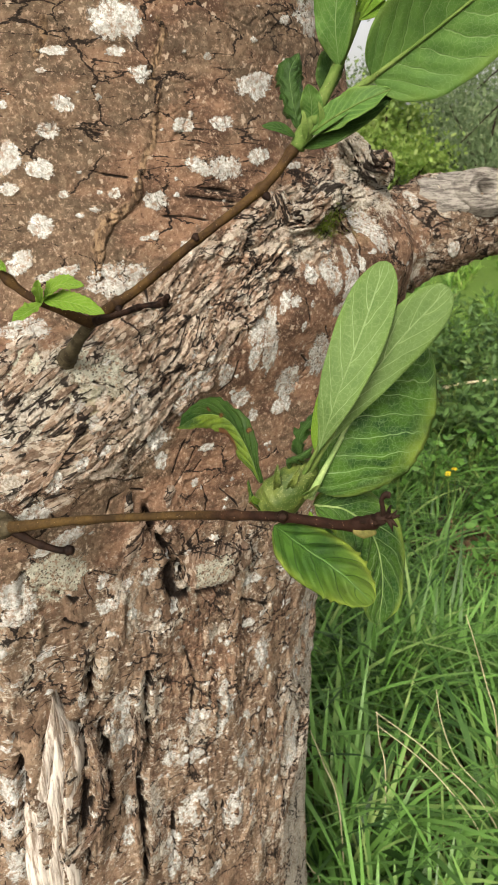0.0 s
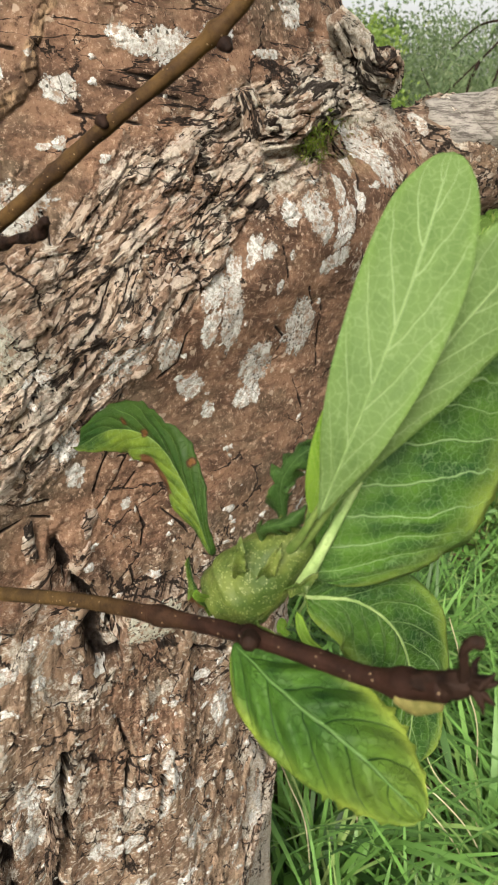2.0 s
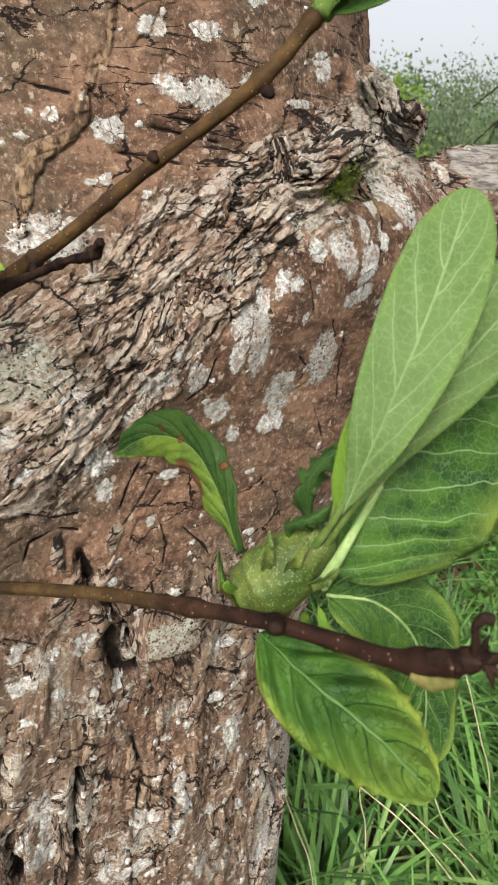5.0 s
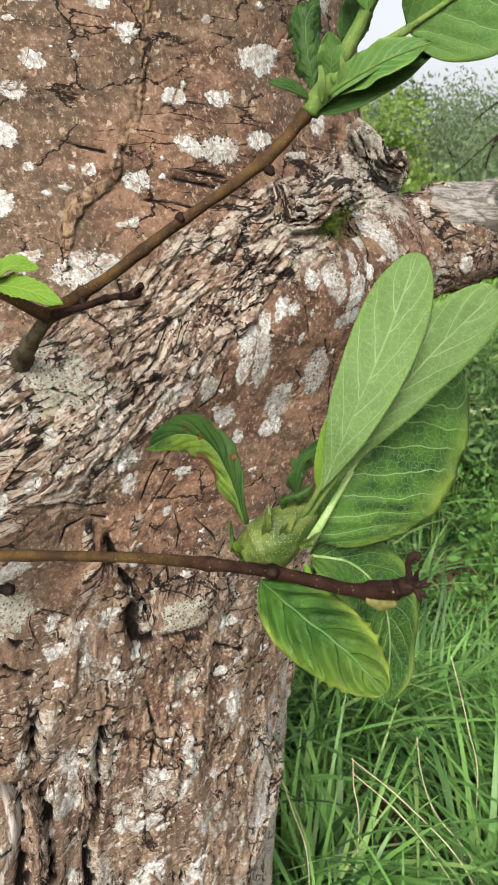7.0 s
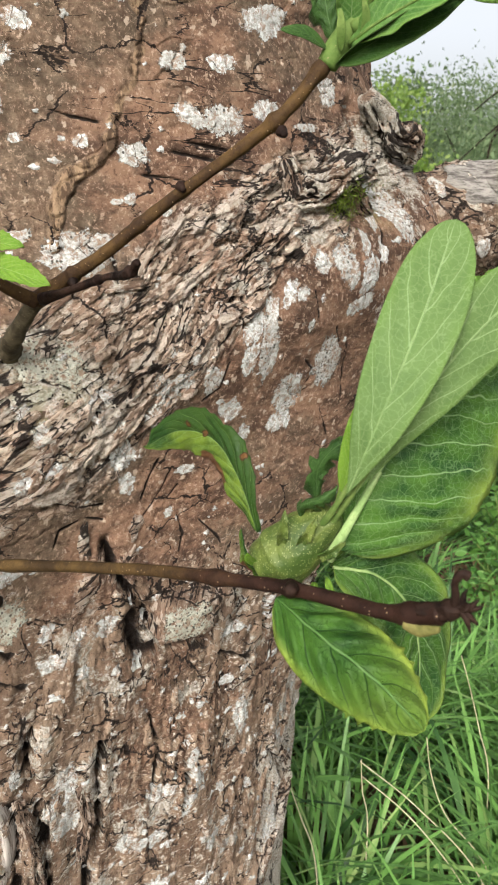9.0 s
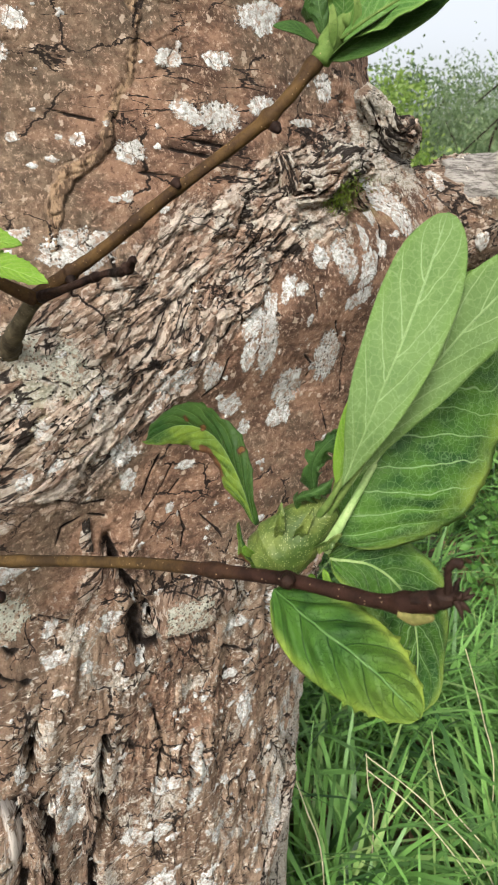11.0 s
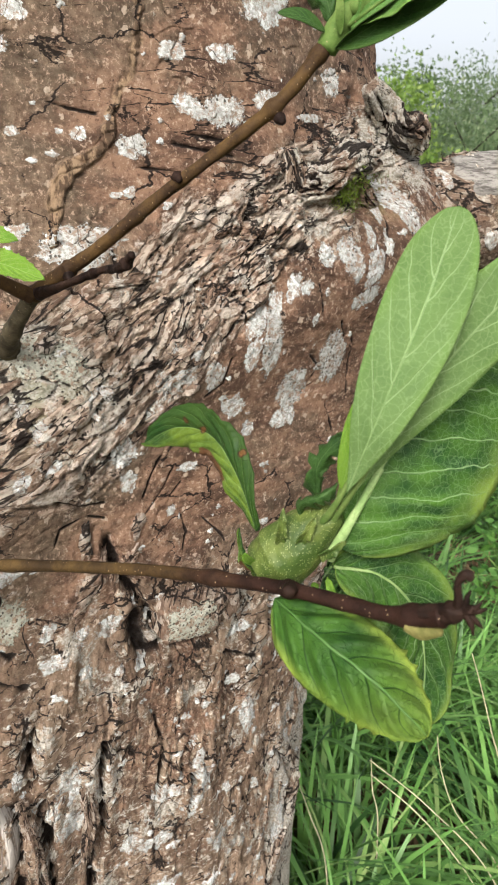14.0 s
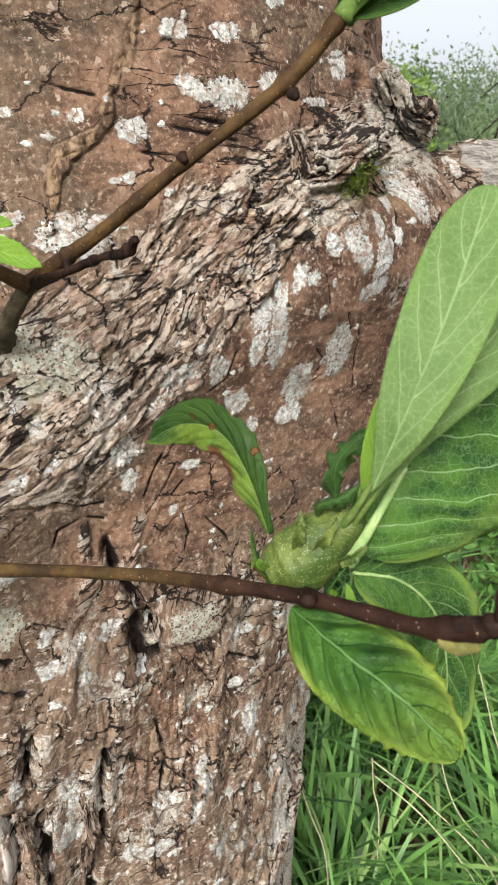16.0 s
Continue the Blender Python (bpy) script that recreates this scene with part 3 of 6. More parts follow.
DEEP_LINES = (
    [(-63.5, 0.794), (-62.1, 0.770), (-58.6, 0.754), (-55.2, 0.733), (-56.0, 0.724)],
    [(-63.1, 0.676), (-64.0, 0.656), (-64.0, 0.628), (-64.9, 0.601)],
    [(-72.2, 0.703), (-73.6, 0.686), (-73.2, 0.663)],
    [(-72.7, 0.663), (-71.7, 0.624), (-71.9, 0.587), (-76.7, 0.564)],
    [(-27.8, 0.596), (-16.2, 0.532), (-17.5, 0.488), (-27.0, 0.475), (-29.6, 0.431)],
    [(-4.2, 0.605), (-3.3, 0.560)],
    [(-34.0, 0.722), (-30.3, 0.685)],
    [(-75.2, 0.669), (-75.7, 0.609), (-76.5, 0.528)],
    [(-83.3, 0.676), (-83.8, 0.630), (-84.3, 0.552)],
    [(-65.5, 0.588), (-66.3, 0.489)],
    [(-48.5, 0.627), (-49.2, 0.593)],
)


def zones(deg, z):
    """Shares of rough ridge bark and of flaking lower bark."""
    top, low = np.interp(deg, *RIDGE_TOP), np.interp(deg, *RIDGE_LOW)
    wave = 0.012 * grain(deg / 7, z / 0.03, 41, 3)
    ridge = smooth(z + wave, low - 0.014, low + 0.012) * smooth(z + wave, top + 0.012, top - 0.014)
    flaky = smooth(z + 2 * wave, 0.79, 0.735)
    return ridge, flaky


def torn(a):
    """Level layers with ragged steps between them."""
    whole = np.floor(a)
    return (whole + smooth(a - whole, 0.78, 1.0)) * 0.55


def plates(x, y, seed=0):
    """Irregular plates: distance from the joint, a value of each plate's own, and its height as it tilts one way."""
    i, j = np.floor(x).astype(np.int64), np.floor(y).astype(np.int64)
    best, second = np.full(np.shape(x), 9.0), np.full(np.shape(x), 9.0)
    own, tilt = np.zeros(np.shape(x)), np.zeros(np.shape(x))
    for p in (-1, 0, 1):
        for q in (-1, 0, 1):
            cx, cy = i + p + lattice(i + p, j + q, 1, seed), j + q + lattice(i + p, j + q, 2, seed)
            d = np.hypot(cx - x, cy - y)
            near = d < best
            second = np.where(near, best, np.minimum(second, d))
            each = lattice(i + p, j + q, 3, seed)
            own = np.where(near, each, own)
            tilt = np.where(near, (x - cx) * np.cos(each * 40) + (y - cy) * np.sin(each * 40), tilt)
            best = np.where(near, d, best)
    return second - best, own, tilt


RIDGE_TOP = (-95, -75, -70, -62.6, -58.5, -54.4, -49, -40.6, -34, -26.5, -19, 0, 20), (0.885, 0.892, 0.897, 0.908, 0.918, 0.936, 0.946, 0.957, 0.966, 0.975, 0.980, 0.980, 0.97)
RIDGE_LOW = (-95, -74, -68.4, -62.9, -58.3, -53.4, -50, -46.2, -42.5, -37.7, -33.3, -27.7, -22.4, 0), (0.810, 0.816, 0.814, 0.818, 0.837, 0.856, 0.878, 0.895, 0.906, 0.918, 0.927, 0.939, 0.946, 0.950)


def ridge_way(deg, z):
    """Places along and across the fibres of the ridge, which fan out with its two rims."""
    s = np.radians(deg) * 0.212
    low, top = np.interp(deg, *RIDGE_LOW), np.interp(deg, *RIDGE_TOP)
    v = 0.080 * (z - low) / (top - low) - 0.30 * s
    return 0.75 * s + 0.66 * z, v + 0.005 * grain(s / 0.035, z / 0.035, 10, 3)


def ridge_plates(deg, z):
    u, v = ridge_way(deg, z)
    a, b = 0.45 * grain(u / 0.007, v / 0.007, 14, 4), 0.45 * grain(u / 0.007, v / 0.007, 15, 4)
    return plates(u / 0.017 + a, v / 0.0080 + b, 16), plates(u / 0.0060 + a, v / 0.0030 + b, 17)


def low_plates(s, z):
    a, b = 0.45 * grain(s / 0.008, z / 0.008, 25, 4), 0.45 * grain(s / 0.008, z / 0.008, 26, 4)
    return plates(s / 0.0115 + a, z / 0.019 + b, 27), plates(s / 0.0050 + a, z / 0.0052 + b, 28)


def fibre_way(deg, z):
    """Coordinates along and across the bark's fibres: slanting on the ridge, upright below."""
    s = np.radians(deg) * 0.212
    ridge, flaky = zones(deg, z)
    sway = 0.009 * grain(s / 0.03, z / 0.04, 22, 3)
    u, v = ridge_way(deg, z)
    low = flaky > 0.5
    return np.stack([np.where(low, z, u), np.where(low, s + sway, v), np.where(low, 4.0 + 3.9 * low_plates(s, z)[0][1], 3.9 * ridge_plates(deg, z)[0][1])], -1)


def relief(deg, z):
    """Height of the bark over the smooth trunk, and the shares of rough, crusted, corky and mossy bark and of painted
    crack shade.
    """
    s = np.radians(deg) * 0.212
    ridge, flaky = zones(deg, z)
    calm = np.clip(1 - ridge - flaky, 0, 1)
    h = 0.0035 * grain(s / 0.06, z / 0.07, 1, 3)
    # calm bark: faint level wrinkles, hairline joints
    h = h + calm * (0.0008 * grain(s / 0.022, z / 0.006, 2, 5, 0.62) + 0.00045 * grain(s / 0.003, z / 0.003, 4, 3) + 0.0005 * torn(grain(s / 0.020, z / 0.010, 7, 4, 0.6) * 2))
    joint, own = flakes(s / 0.021 + 0.3 * grain(s / 0.01, z / 0.01, 8, 2), z / 0.013 + 0.3 * grain(s / 0.01, z / 0.01, 9, 2), 5)
    some = smooth(grain(s / 0.035, z / 0.03, 6, 2), 0.02, 0.3)
    h = h - calm * some * 0.0011 * smooth(joint, 0.07, 0.0)
    # ridge bark: tilted plates and chips along fibres that climb towards the branch
    u, v = ridge_way(deg, z)
    fibre = 1 - np.abs(grain(u / 0.030, v / 0.0042, 11, 5, 0.6)) * 2.0
    step_a = torn(grain(u / 0.030, v / 0.0115, 12, 5, 0.62) * 3.0)
    (j2, o2, t2), (k2, p2, q2) = ridge_plates(deg, z)
    gap = smooth(j2, 0.05 + 0.26 * np.clip(grain(s / 0.012, z / 0.012, 19, 3), 0, 1), 0.0) * smooth(grain(s / 0.02, z / 0.02, 17, 2), -0.10, 0.2)
    chip = smooth(k2, 0.16, 0.0) * smooth(grain(s / 0.015, z / 0.015, 18, 3), -0.05, 0.25)
    near = 0.45 + 0.55 * smooth(deg, -76, -62)
    h = h + ridge * near * (0.0006 * fibre + 0.0006 * step_a + 0.0024 * (o2 - 0.5) + 0.0013 * t2 + 0.0013 * (p2 - 0.5) + 0.0010 * q2 - 0.0028 * gap - 0.0012 * chip + 0.0006 * grain(s / 0.0022, z / 0.0022, 18, 3))
    # lower bark: upright furrows, tilted plates and small cracked chips
    sway = 0.5 * grain(s / 0.03, z / 0.04, 22, 3)
    furrow = grain(s / 0.018 + sway, z / 0.10, 23, 4)
    step_c = torn(grain(s / 0.009 + sway, z / 0.022, 24, 5, 0.62) * 3.0)
    (j3, o3, t3), (k3, p3, q3) = low_plates(s, z)
    split = smooth(j3, 0.04 + 0.24 * np.clip(grain(s / 0.012, z / 0.012, 20, 3), 0, 1), 0.0) * smooth(grain(s / 0.025, z / 0.02, 28, 2), -0.05, 0.25)
    h = h + flaky * (0.0046 * furrow + 0.0005 * step_c + 0.0012 * (o3 - 0.5) + 0.0008 * t3 + 0.0004 * (p3 - 0.5) + 0.0003 * q3 - 0.0024 * split + 0.0006 * grain(s / 0.002, z / 0.003, 29, 3))
    ring0 = np.hypot((deg + 50) * 0.0037, (z - 0.67) * 0.8)
    rough = np.clip(ridge * (0.80 + 0.25 * step_a + 0.4 * grain(u / 0.02, v / 0.008, 21, 3)) + flaky * (0.62 + 0.25 * np.clip(step_c, -0.5, 1) + 0.25 * smooth(furrow, -0.1, 0.4) - 0.40 * bell(ring0, 0.0, 0.035)), 0, 1)
    cork = np.zeros(np.shape(deg))
    # dark mask for the colour, in place of shade in joints and clefts
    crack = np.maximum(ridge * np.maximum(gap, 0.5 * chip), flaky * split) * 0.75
    for n, line in enumerate(CORK_LINES):
        wide = (0.0028, 0.0044, 0.0030)[n] * (0.8 + 0.5 * np.clip(grain(s / 0.02, z / 0.009, 35, 2), -0.5, 0.6))
        d, share = along(deg + 0.7 * grain(z / 0.006, s / 0.02, 30 + n, 2), z, line)
        k = smooth(d, wide * 1.15, wide * 0.55)
        jn, on = flakes(s / 0.007, z / 0.0045 + 0.5 * grain(s / 0.005, z / 0.005, 33, 2), 34 + n)
        h = h + k * ((0.0004, 0.0022, 0.0006)[n] + 0.0011 * (on - 0.5) - 0.0016 * smooth(jn, 0.2, 0.0)) - 0.0008 * smooth(np.abs(d - wide), 0.0009, 0.0) * smooth(share, 0.0, 0.1)
        cork = np.maximum(cork, k)
    wob = 0.0016 * grain(s / 0.006, z / 0.006, 50, 3)
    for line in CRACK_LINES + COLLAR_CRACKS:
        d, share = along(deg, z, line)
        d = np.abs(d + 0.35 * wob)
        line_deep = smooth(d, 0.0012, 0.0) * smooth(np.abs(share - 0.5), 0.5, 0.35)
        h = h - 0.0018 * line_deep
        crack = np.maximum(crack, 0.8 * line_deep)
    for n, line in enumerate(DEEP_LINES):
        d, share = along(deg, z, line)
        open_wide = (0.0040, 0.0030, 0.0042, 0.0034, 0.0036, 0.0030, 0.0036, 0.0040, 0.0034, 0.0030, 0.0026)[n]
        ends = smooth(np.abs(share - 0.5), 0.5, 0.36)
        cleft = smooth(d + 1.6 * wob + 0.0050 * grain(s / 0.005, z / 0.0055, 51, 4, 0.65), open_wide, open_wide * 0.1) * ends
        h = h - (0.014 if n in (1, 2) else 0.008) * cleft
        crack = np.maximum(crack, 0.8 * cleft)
        h = h + 0.0022 * bell(d, open_wide * 2.0, open_wide * 1.1) * ends
    # narrower grooves down the lower trunk
    for line in GROOVES:
        d, share = along(deg, z, line)
        groove = smooth(d + 0.9 * wob + 0.0022 * grain(s / 0.005, z / 0.007, 52, 4, 0.65), 0.0024, 0.0003) * smooth(np.abs(share - 0.5), 0.5, 0.38)
        h = h - 0.0045 * groove
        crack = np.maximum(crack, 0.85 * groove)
    # gap round the square block of bark, its shade painted into the colour
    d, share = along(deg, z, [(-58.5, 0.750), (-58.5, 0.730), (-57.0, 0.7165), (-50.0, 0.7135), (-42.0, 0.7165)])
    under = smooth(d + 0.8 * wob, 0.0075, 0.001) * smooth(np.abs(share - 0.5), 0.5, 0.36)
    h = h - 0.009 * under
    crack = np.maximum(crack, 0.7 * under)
    # ring-shaped bulge on the lower trunk
    ring = np.hypot((deg + 47.5) * 0.0037, (z - 0.635) * 0.9)
    h = h + 0.0045 * bell(ring, 0.0, 0.022) * flaky + 0.0012 * np.sin(ring * 900) * bell(ring, 0.012, 0.012) * flaky
    # hollows beside and under the knots, with shade put into their colour too
    for hd, hz, size, deep in ((-37.4, 0.9485, 0.0075, 0.014), (-23.7, 0.980, 0.006, 0.010), (-13.8, 0.966, 0.007, 0.012), (-30.5, 0.936, 0.006, 0.008)):
        dent = bell(np.hypot((deg - hd) * 0.0040, (z - hz) * 0.8) + 0.4 * wob, 0.0, size)
        h = h - deep * dent
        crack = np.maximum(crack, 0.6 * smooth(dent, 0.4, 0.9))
    h = h - 0.010 * bell(np.hypot((deg + 25) * 0.0040, z - 0.942), 0.0, 0.010)
    moss = bell(np.hypot((deg + 26) * 0.0040, z - 0.944), 0.0, 0.011) + 0.35 * bell(np.hypot((deg + 71) * 0.0037, z - 0.86), 0.0, 0.018)
    dust = flaky * (0.36 + 0.5 * bell(deg, -16, 10) * smooth(z, 0.64, 0.58) + 0.6 * bell(deg, -8, 12) + 0.60 * grain(s / 0.03, z / 0.04, 60, 3)) + ridge * (0.30 + 0.40 * smooth(deg, -58, -68) + 0.5 * grain(s / 0.02, z / 0.015, 61, 3)) + 0.75 * bell(deg, -14, 10) * smooth(z, 0.93, 0.96) * smooth(z, 1.0, 0.97) + 0.35 * bell(deg, -20, 16) * bell(z, 0.90, 0.05)
    return h, rough, np.clip(dust, 0, 1.2), cork, np.clip(moss, 0, 1), crack


DEGS = np.concatenate([np.linspace(-100, 24, 680), np.linspace(27, 257, 70)])
RISE = np.concatenate([np.linspace(-0.06, 0.42, 46), np.linspace(0.43, 1.09, 1020), np.linspace(1.12, 2.3, 60)])


def trunk_mesh():
    deg, z = np.meshgrid(DEGS, RISE, indexing="ij")
    wrapped = np.where(deg > 180, deg - 360, deg)
    h, rough, dust, cork, moss, crack = relief(wrapped, z)
    # the seam closes on the far side
    h = h * smooth(np.abs(deg - 258.5), 0, 12) * smooth(np.abs(deg + 101.5), 0, 3)
    v = trunk_point(wrapped, z, h)
    nd, nz = deg.shape
    i = np.arange(nd * nz).reshape(nd, nz)
    i = np.vstack([i, i[:1]])
    f = np.stack([i[:-1, :-1], i[1:, :-1], i[1:, 1:], i[:-1, 1:]], -1).reshape(-1, 4)
    me = shell("trunk", v, f, BARK)
    top = v[:, -1].mean(0)
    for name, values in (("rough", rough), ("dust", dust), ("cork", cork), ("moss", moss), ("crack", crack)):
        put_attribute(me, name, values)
    put_vector(me, "fibre", fibre_way(wrapped, z))
    return me, top


tree = thing("tree", (AXIS_X, AXIS_Y, 0.0), "old tree with reddish-brown cracked bark, lichen and a side branch", "tree")
trunk_me, trunk_top = trunk_mesh()
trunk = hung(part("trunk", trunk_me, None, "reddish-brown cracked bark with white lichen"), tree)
crown_cut = hung(part("trunk_top", shell("trunk_top", *tube([trunk_top - Vector((0, 0, 0.05)), trunk_top + Vector((0.01, 0.02, 0.05))], [0.186, 0.15], 10, 60, lump=0.05, seed=3), WOOD), None, "weathered broken wood"), tree)


def on_bark(deg, z, out):
    h = relief(deg, z)[0]
    return trunk_point(deg, z, h + out)


def crust(name, deg, z, half_deg, half_z, turn, seed, lift, ragged, material, rings=7, around=44, edge=-0.0006, flat=False, block=False):
    """A ragged patch that lies on the bark. turn: degrees, half sizes as bearing and height."""
    a = np.linspace(0, 2 * np.pi, around, endpoint=False)
    out = 1 + ragged * (grain(np.cos(a) * 1.3 + 7, np.sin(a) * 1.3 + seed * 3.7, seed, 4, 0.75) * 1.5)
    if block:
        out = out * (np.abs(np.cos(a)) ** 5 + np.abs(np.sin(a)) ** 5) ** -0.2
    rho = np.concatenate([[0.02], np.linspace(0.22, 0.95 if block else 0.9, rings - 2), [1.0]])
    p, r = np.meshgrid(a, rho, indexing="xy")
    x, y = r * out[None, :] * np.cos(p), r * out[None, :] * np.sin(p)
    t = radians(turn)
    k = half_deg * 0.0037
    xs, ys = x * k * math.cos(t) - y * half_z * math.sin(t), x * k * math.sin(t) + y * half_z * math.cos(t)
    height = np.where(r > 0.99, edge, lift * (1 - (0.10 if block else 0.55) * r ** 3))
    if flat:
        v = trunk_point(deg + xs / 0.0037, z + ys, height + 0.0010 * grain(xs / 0.004, ys / 0.003, seed, 4, 0.6))
    else:
        v = on_bark(deg + xs / 0.0037, z + ys, height)
    n, m = p.shape
    faces = [tuple(range(m))]
    for i in range(n - 1):
        for j in range(m):
            q = (j + 1) % m
            faces.append((i * m + j, i * m + q, (i + 1) * m + q, (i + 1) * m + j)[::-1])
    me = shell(name, v, faces, material)
    put_attribute(me, "rim", r)
    put_vector(me, "fibre", v[..., [2, 0, 1]])
    put_attribute(me, "rough", np.full(v.shape[:2], 0.6))
    put_attribute(me, "dust", np.full(v.shape[:2], 0.4))
    return me


LICHEN_LABEL = {"w": "chalk-white crusty lichen", "g": "grey crusty lichen", "s": "grey-green lichen with black specks"}
lichen_count = 0


def lichen(kind, deg, z, half_deg, half_z, turn):
    global lichen_count
    lichen_count += 1
    wide = 1.24
    me = crust("lichen", deg, z, half_deg * wide, half_z * wide, turn, lichen_count, 0.00030, 0.36, LICHEN[kind], 9, 48, 0.00015)
    hung(part("lichen", me, None, LICHEN_LABEL[kind]), trunk)


def loose_lichen():
    """Small dots of lichen, too many to count."""
    rng = np.random.default_rng(4)
    verts, faces = [], []
    for n in range(520):
        low = rng.random() < 0.72
        deg = rng.uniform(-88, -2)
        z = rng.uniform(0.47, 0.78) if low else rng.uniform(0.78, 1.06)
        size = rng.uniform(0.0007, 0.0026) * (1.25 if low else 0.8)
        a = np.linspace(0, 2 * np.pi, 12, endpoint=False)
        r = size * (1 + 0.45 * (rng.random(12) - 0.5) * 2)
        d = deg + np.concatenate([[0], 0.65 * r * np.cos(a), r * np.cos(a)]) / 0.0037 * rng.uniform(0.8, 1.8)
        h = z + np.concatenate([[0], 0.65 * r * np.sin(a), r * np.sin(a)])
        o = np.concatenate([[0.0006], np.full(12, 0.0005), np.full(12, -0.0004)])
        verts.append((d, h, o))
        b = 25 * n
        for j in range(12):
            q = (j + 1) % 12
            faces.append((b, b + 1 + q, b + 1 + j)[::-1])
            faces.append((b + 1 + j, b + 1 + q, b + 13 + q, b + 13 + j)[::-1])
    d, h, o = (np.concatenate(c) for c in zip(*verts))
    dots = shell("lichen_dots", on_bark(d, h, o), faces, LICHEN["w"])
    put_attribute(dots, "rim", np.tile(np.concatenate([[0], np.full(12, 0.6), np.full(12, 1.0)]), 520))
    ob = hung(part("lichen_dots", dots, None, "small pale dots of lichen"), trunk)
    tagged(ob, kind="stuff")


for place in [
    (-67.4, 1.041, 3.7, 0.0092, 0),
    (-76.1, 1.027, 2.1, 0.0018, 0),
    (-63.5, 1.017, 1.4, 0.0041, 0),
    (-75.0, 1.003, 1.7, 0.0036, 0),
    (-77.0, 0.991, 1.6, 0.0039, 0),
    (-43.8, 1.015, 3.7, 0.0071, 0),
    (-57.1, 0.994, 1.7, 0.0036, 0),
    (-50.7, 0.995, 1.8, 0.0034, 0),
    (-54.4, 0.973, 2.1, 0.0040, -25),
    (-43.8, 0.978, 2.2, 0.0047, 0),
    (-67.6, 0.961, 1.0, 0.0025, 0),
    (-82.7, 0.979, 1.8, 0.0068, 0),
    (-78.4, 0.973, 2.0, 0.0042, 0),
    (-78.1, 0.946, 1.7, 0.0057, 0),
    (-75.0, 0.961, 0.9, 0.0016, 0),
    (-81.2, 0.928, 1.9, 0.0060, 30),
    (-63.0, 0.938, 0.8, 0.0013, 0),
    (-61.4, 0.939, 0.7, 0.0026, 0),
]:
    lichen("w", *place)
for place in [
    (-37.7, 1.049, 1.1, 0.0023, 0),
    (-53.1, 1.027, 0.6, 0.0019, 0),
    (-83.1, 1.003, 0.6, 0.0020, 0),
    (-67.3, 1.027, 1.2, 0.0025, 0),
]:
    lichen("w", *place)
for place in [
    (-76.5, 0.785, 3.2, 0.0039, 15),
    (-40.1, 0.707, 2.6, 0.0032, 0),
    (-66.3, 0.743, 0.6, 0.0025, 0),
    (-70.0, 0.733, 1.6, 0.0041, 0),
    (-65.9, 0.720, 0.8, 0.0027, 0),
    (-61.0, 0.714, 0.7, 0.0024, 0),
]:
    lichen("w", *place)
for place in [
    (-82.5, 0.763, 1.6, 0.0069, 0),
    (-32.4, 0.715, 1.1, 0.0042, 0),
]:
    lichen("w", *place)
for place in [
    (-49.9, 0.973, 2.8, 0.0058, 0),
    (-61.3, 0.957, 1.8, 0.0045, 0),
    (-82.8, 0.964, 1.6, 0.0032, 0),
    (-66.7, 0.919, 4.5, 0.0089, 0),
    (-75.8, 0.922, 2.9, 0.0028, 10),
    (-30.8, 1.054, 4.1, 0.0104, 0),
    (-80.6, 0.896, 3.2, 0.0051, 0),
    (-76.7, 0.822, 1.0, 0.0055, 0),
    (-79.0, 0.807, 1.9, 0.0059, 0),
    (-62.8, 0.741, 1.4, 0.0051, 0),
]:
    lichen("g", *place)
for place in [
    (-81.4, 0.751, 2.3, 0.0086, 0),
]:
    lichen("g", *place)
for place in [
    (-80.8, 0.882, 2.8, 0.0074, 0),
    (-70.7, 0.876, 4.5, 0.0085, -15),
    (-77.1, 0.765, 3.9, 0.0133, 0),
    (-50.2, 0.728, 4.1, 0.0085, -5),
    (-81.9, 0.869, 1.4, 0.0034, 0),
]:
    lichen("s", *place)
for place in [
    (-37.0, 0.912, 0.9, 0.0054, -15),
    (-41.5, 0.899, 1.0, 0.0067, -15),
    (-39.7, 0.899, 0.8, 0.0036, 0),
    (-32.9, 0.905, 0.8, 0.0065, 0),
    (-30.3, 0.907, 1.2, 0.0094, -5),
    (-31.3, 0.89, 1.4, 0.005, -20),
    (-36.8, 0.896, 0.4, 0.0018, 0),
    (-37.9, 0.883, 0.5, 0.0031, 0),
    (-43.8, 0.892, 0.9, 0.0069, -5),
    (-46.2, 0.887, 1.2, 0.0094, -15),
    (-46.0, 0.869, 1.1, 0.0083, 0),
    (-38.8, 0.832, 1.2, 0.0051, 0),
    (-27.9, 0.917, 0.8, 0.0057, 0),
    (-27.8, 0.932, 0.7, 0.0052, -15),
    (-30.4, 0.921, 0.7, 0.0056, -10),
    (-46.9, 0.844, 1.7, 0.005, -20),
    (-43.8, 0.83, 0.9, 0.0042, 20),
    (-53.8, 0.874, 0.9, 0.0062, -30),
]:
    lichen("w", *place)
for place in [
    (-61.8, 0.843, 1.3, 0.0043, 0),
    (-61.8, 0.83, 1.7, 0.0066, 0),
    (-60.7, 0.815, 1.3, 0.0056, 0),
    (-70.1, 0.832, 1.2, 0.0029, 15),
    (-72.8, 0.828, 1.2, 0.0033, 0),
    (-53.9, 0.794, 0.8, 0.0028, 0),
    (-37.4, 0.833, 1.3, 0.0056, 10),
    (-52.3, 0.816, 1.3, 0.0024, 0),
    (-29.8, 0.893, 0.9, 0.0041, 0),
    (-33.6, 0.927, 0.8, 0.0035, 0),
]:
    lichen("w", *place)
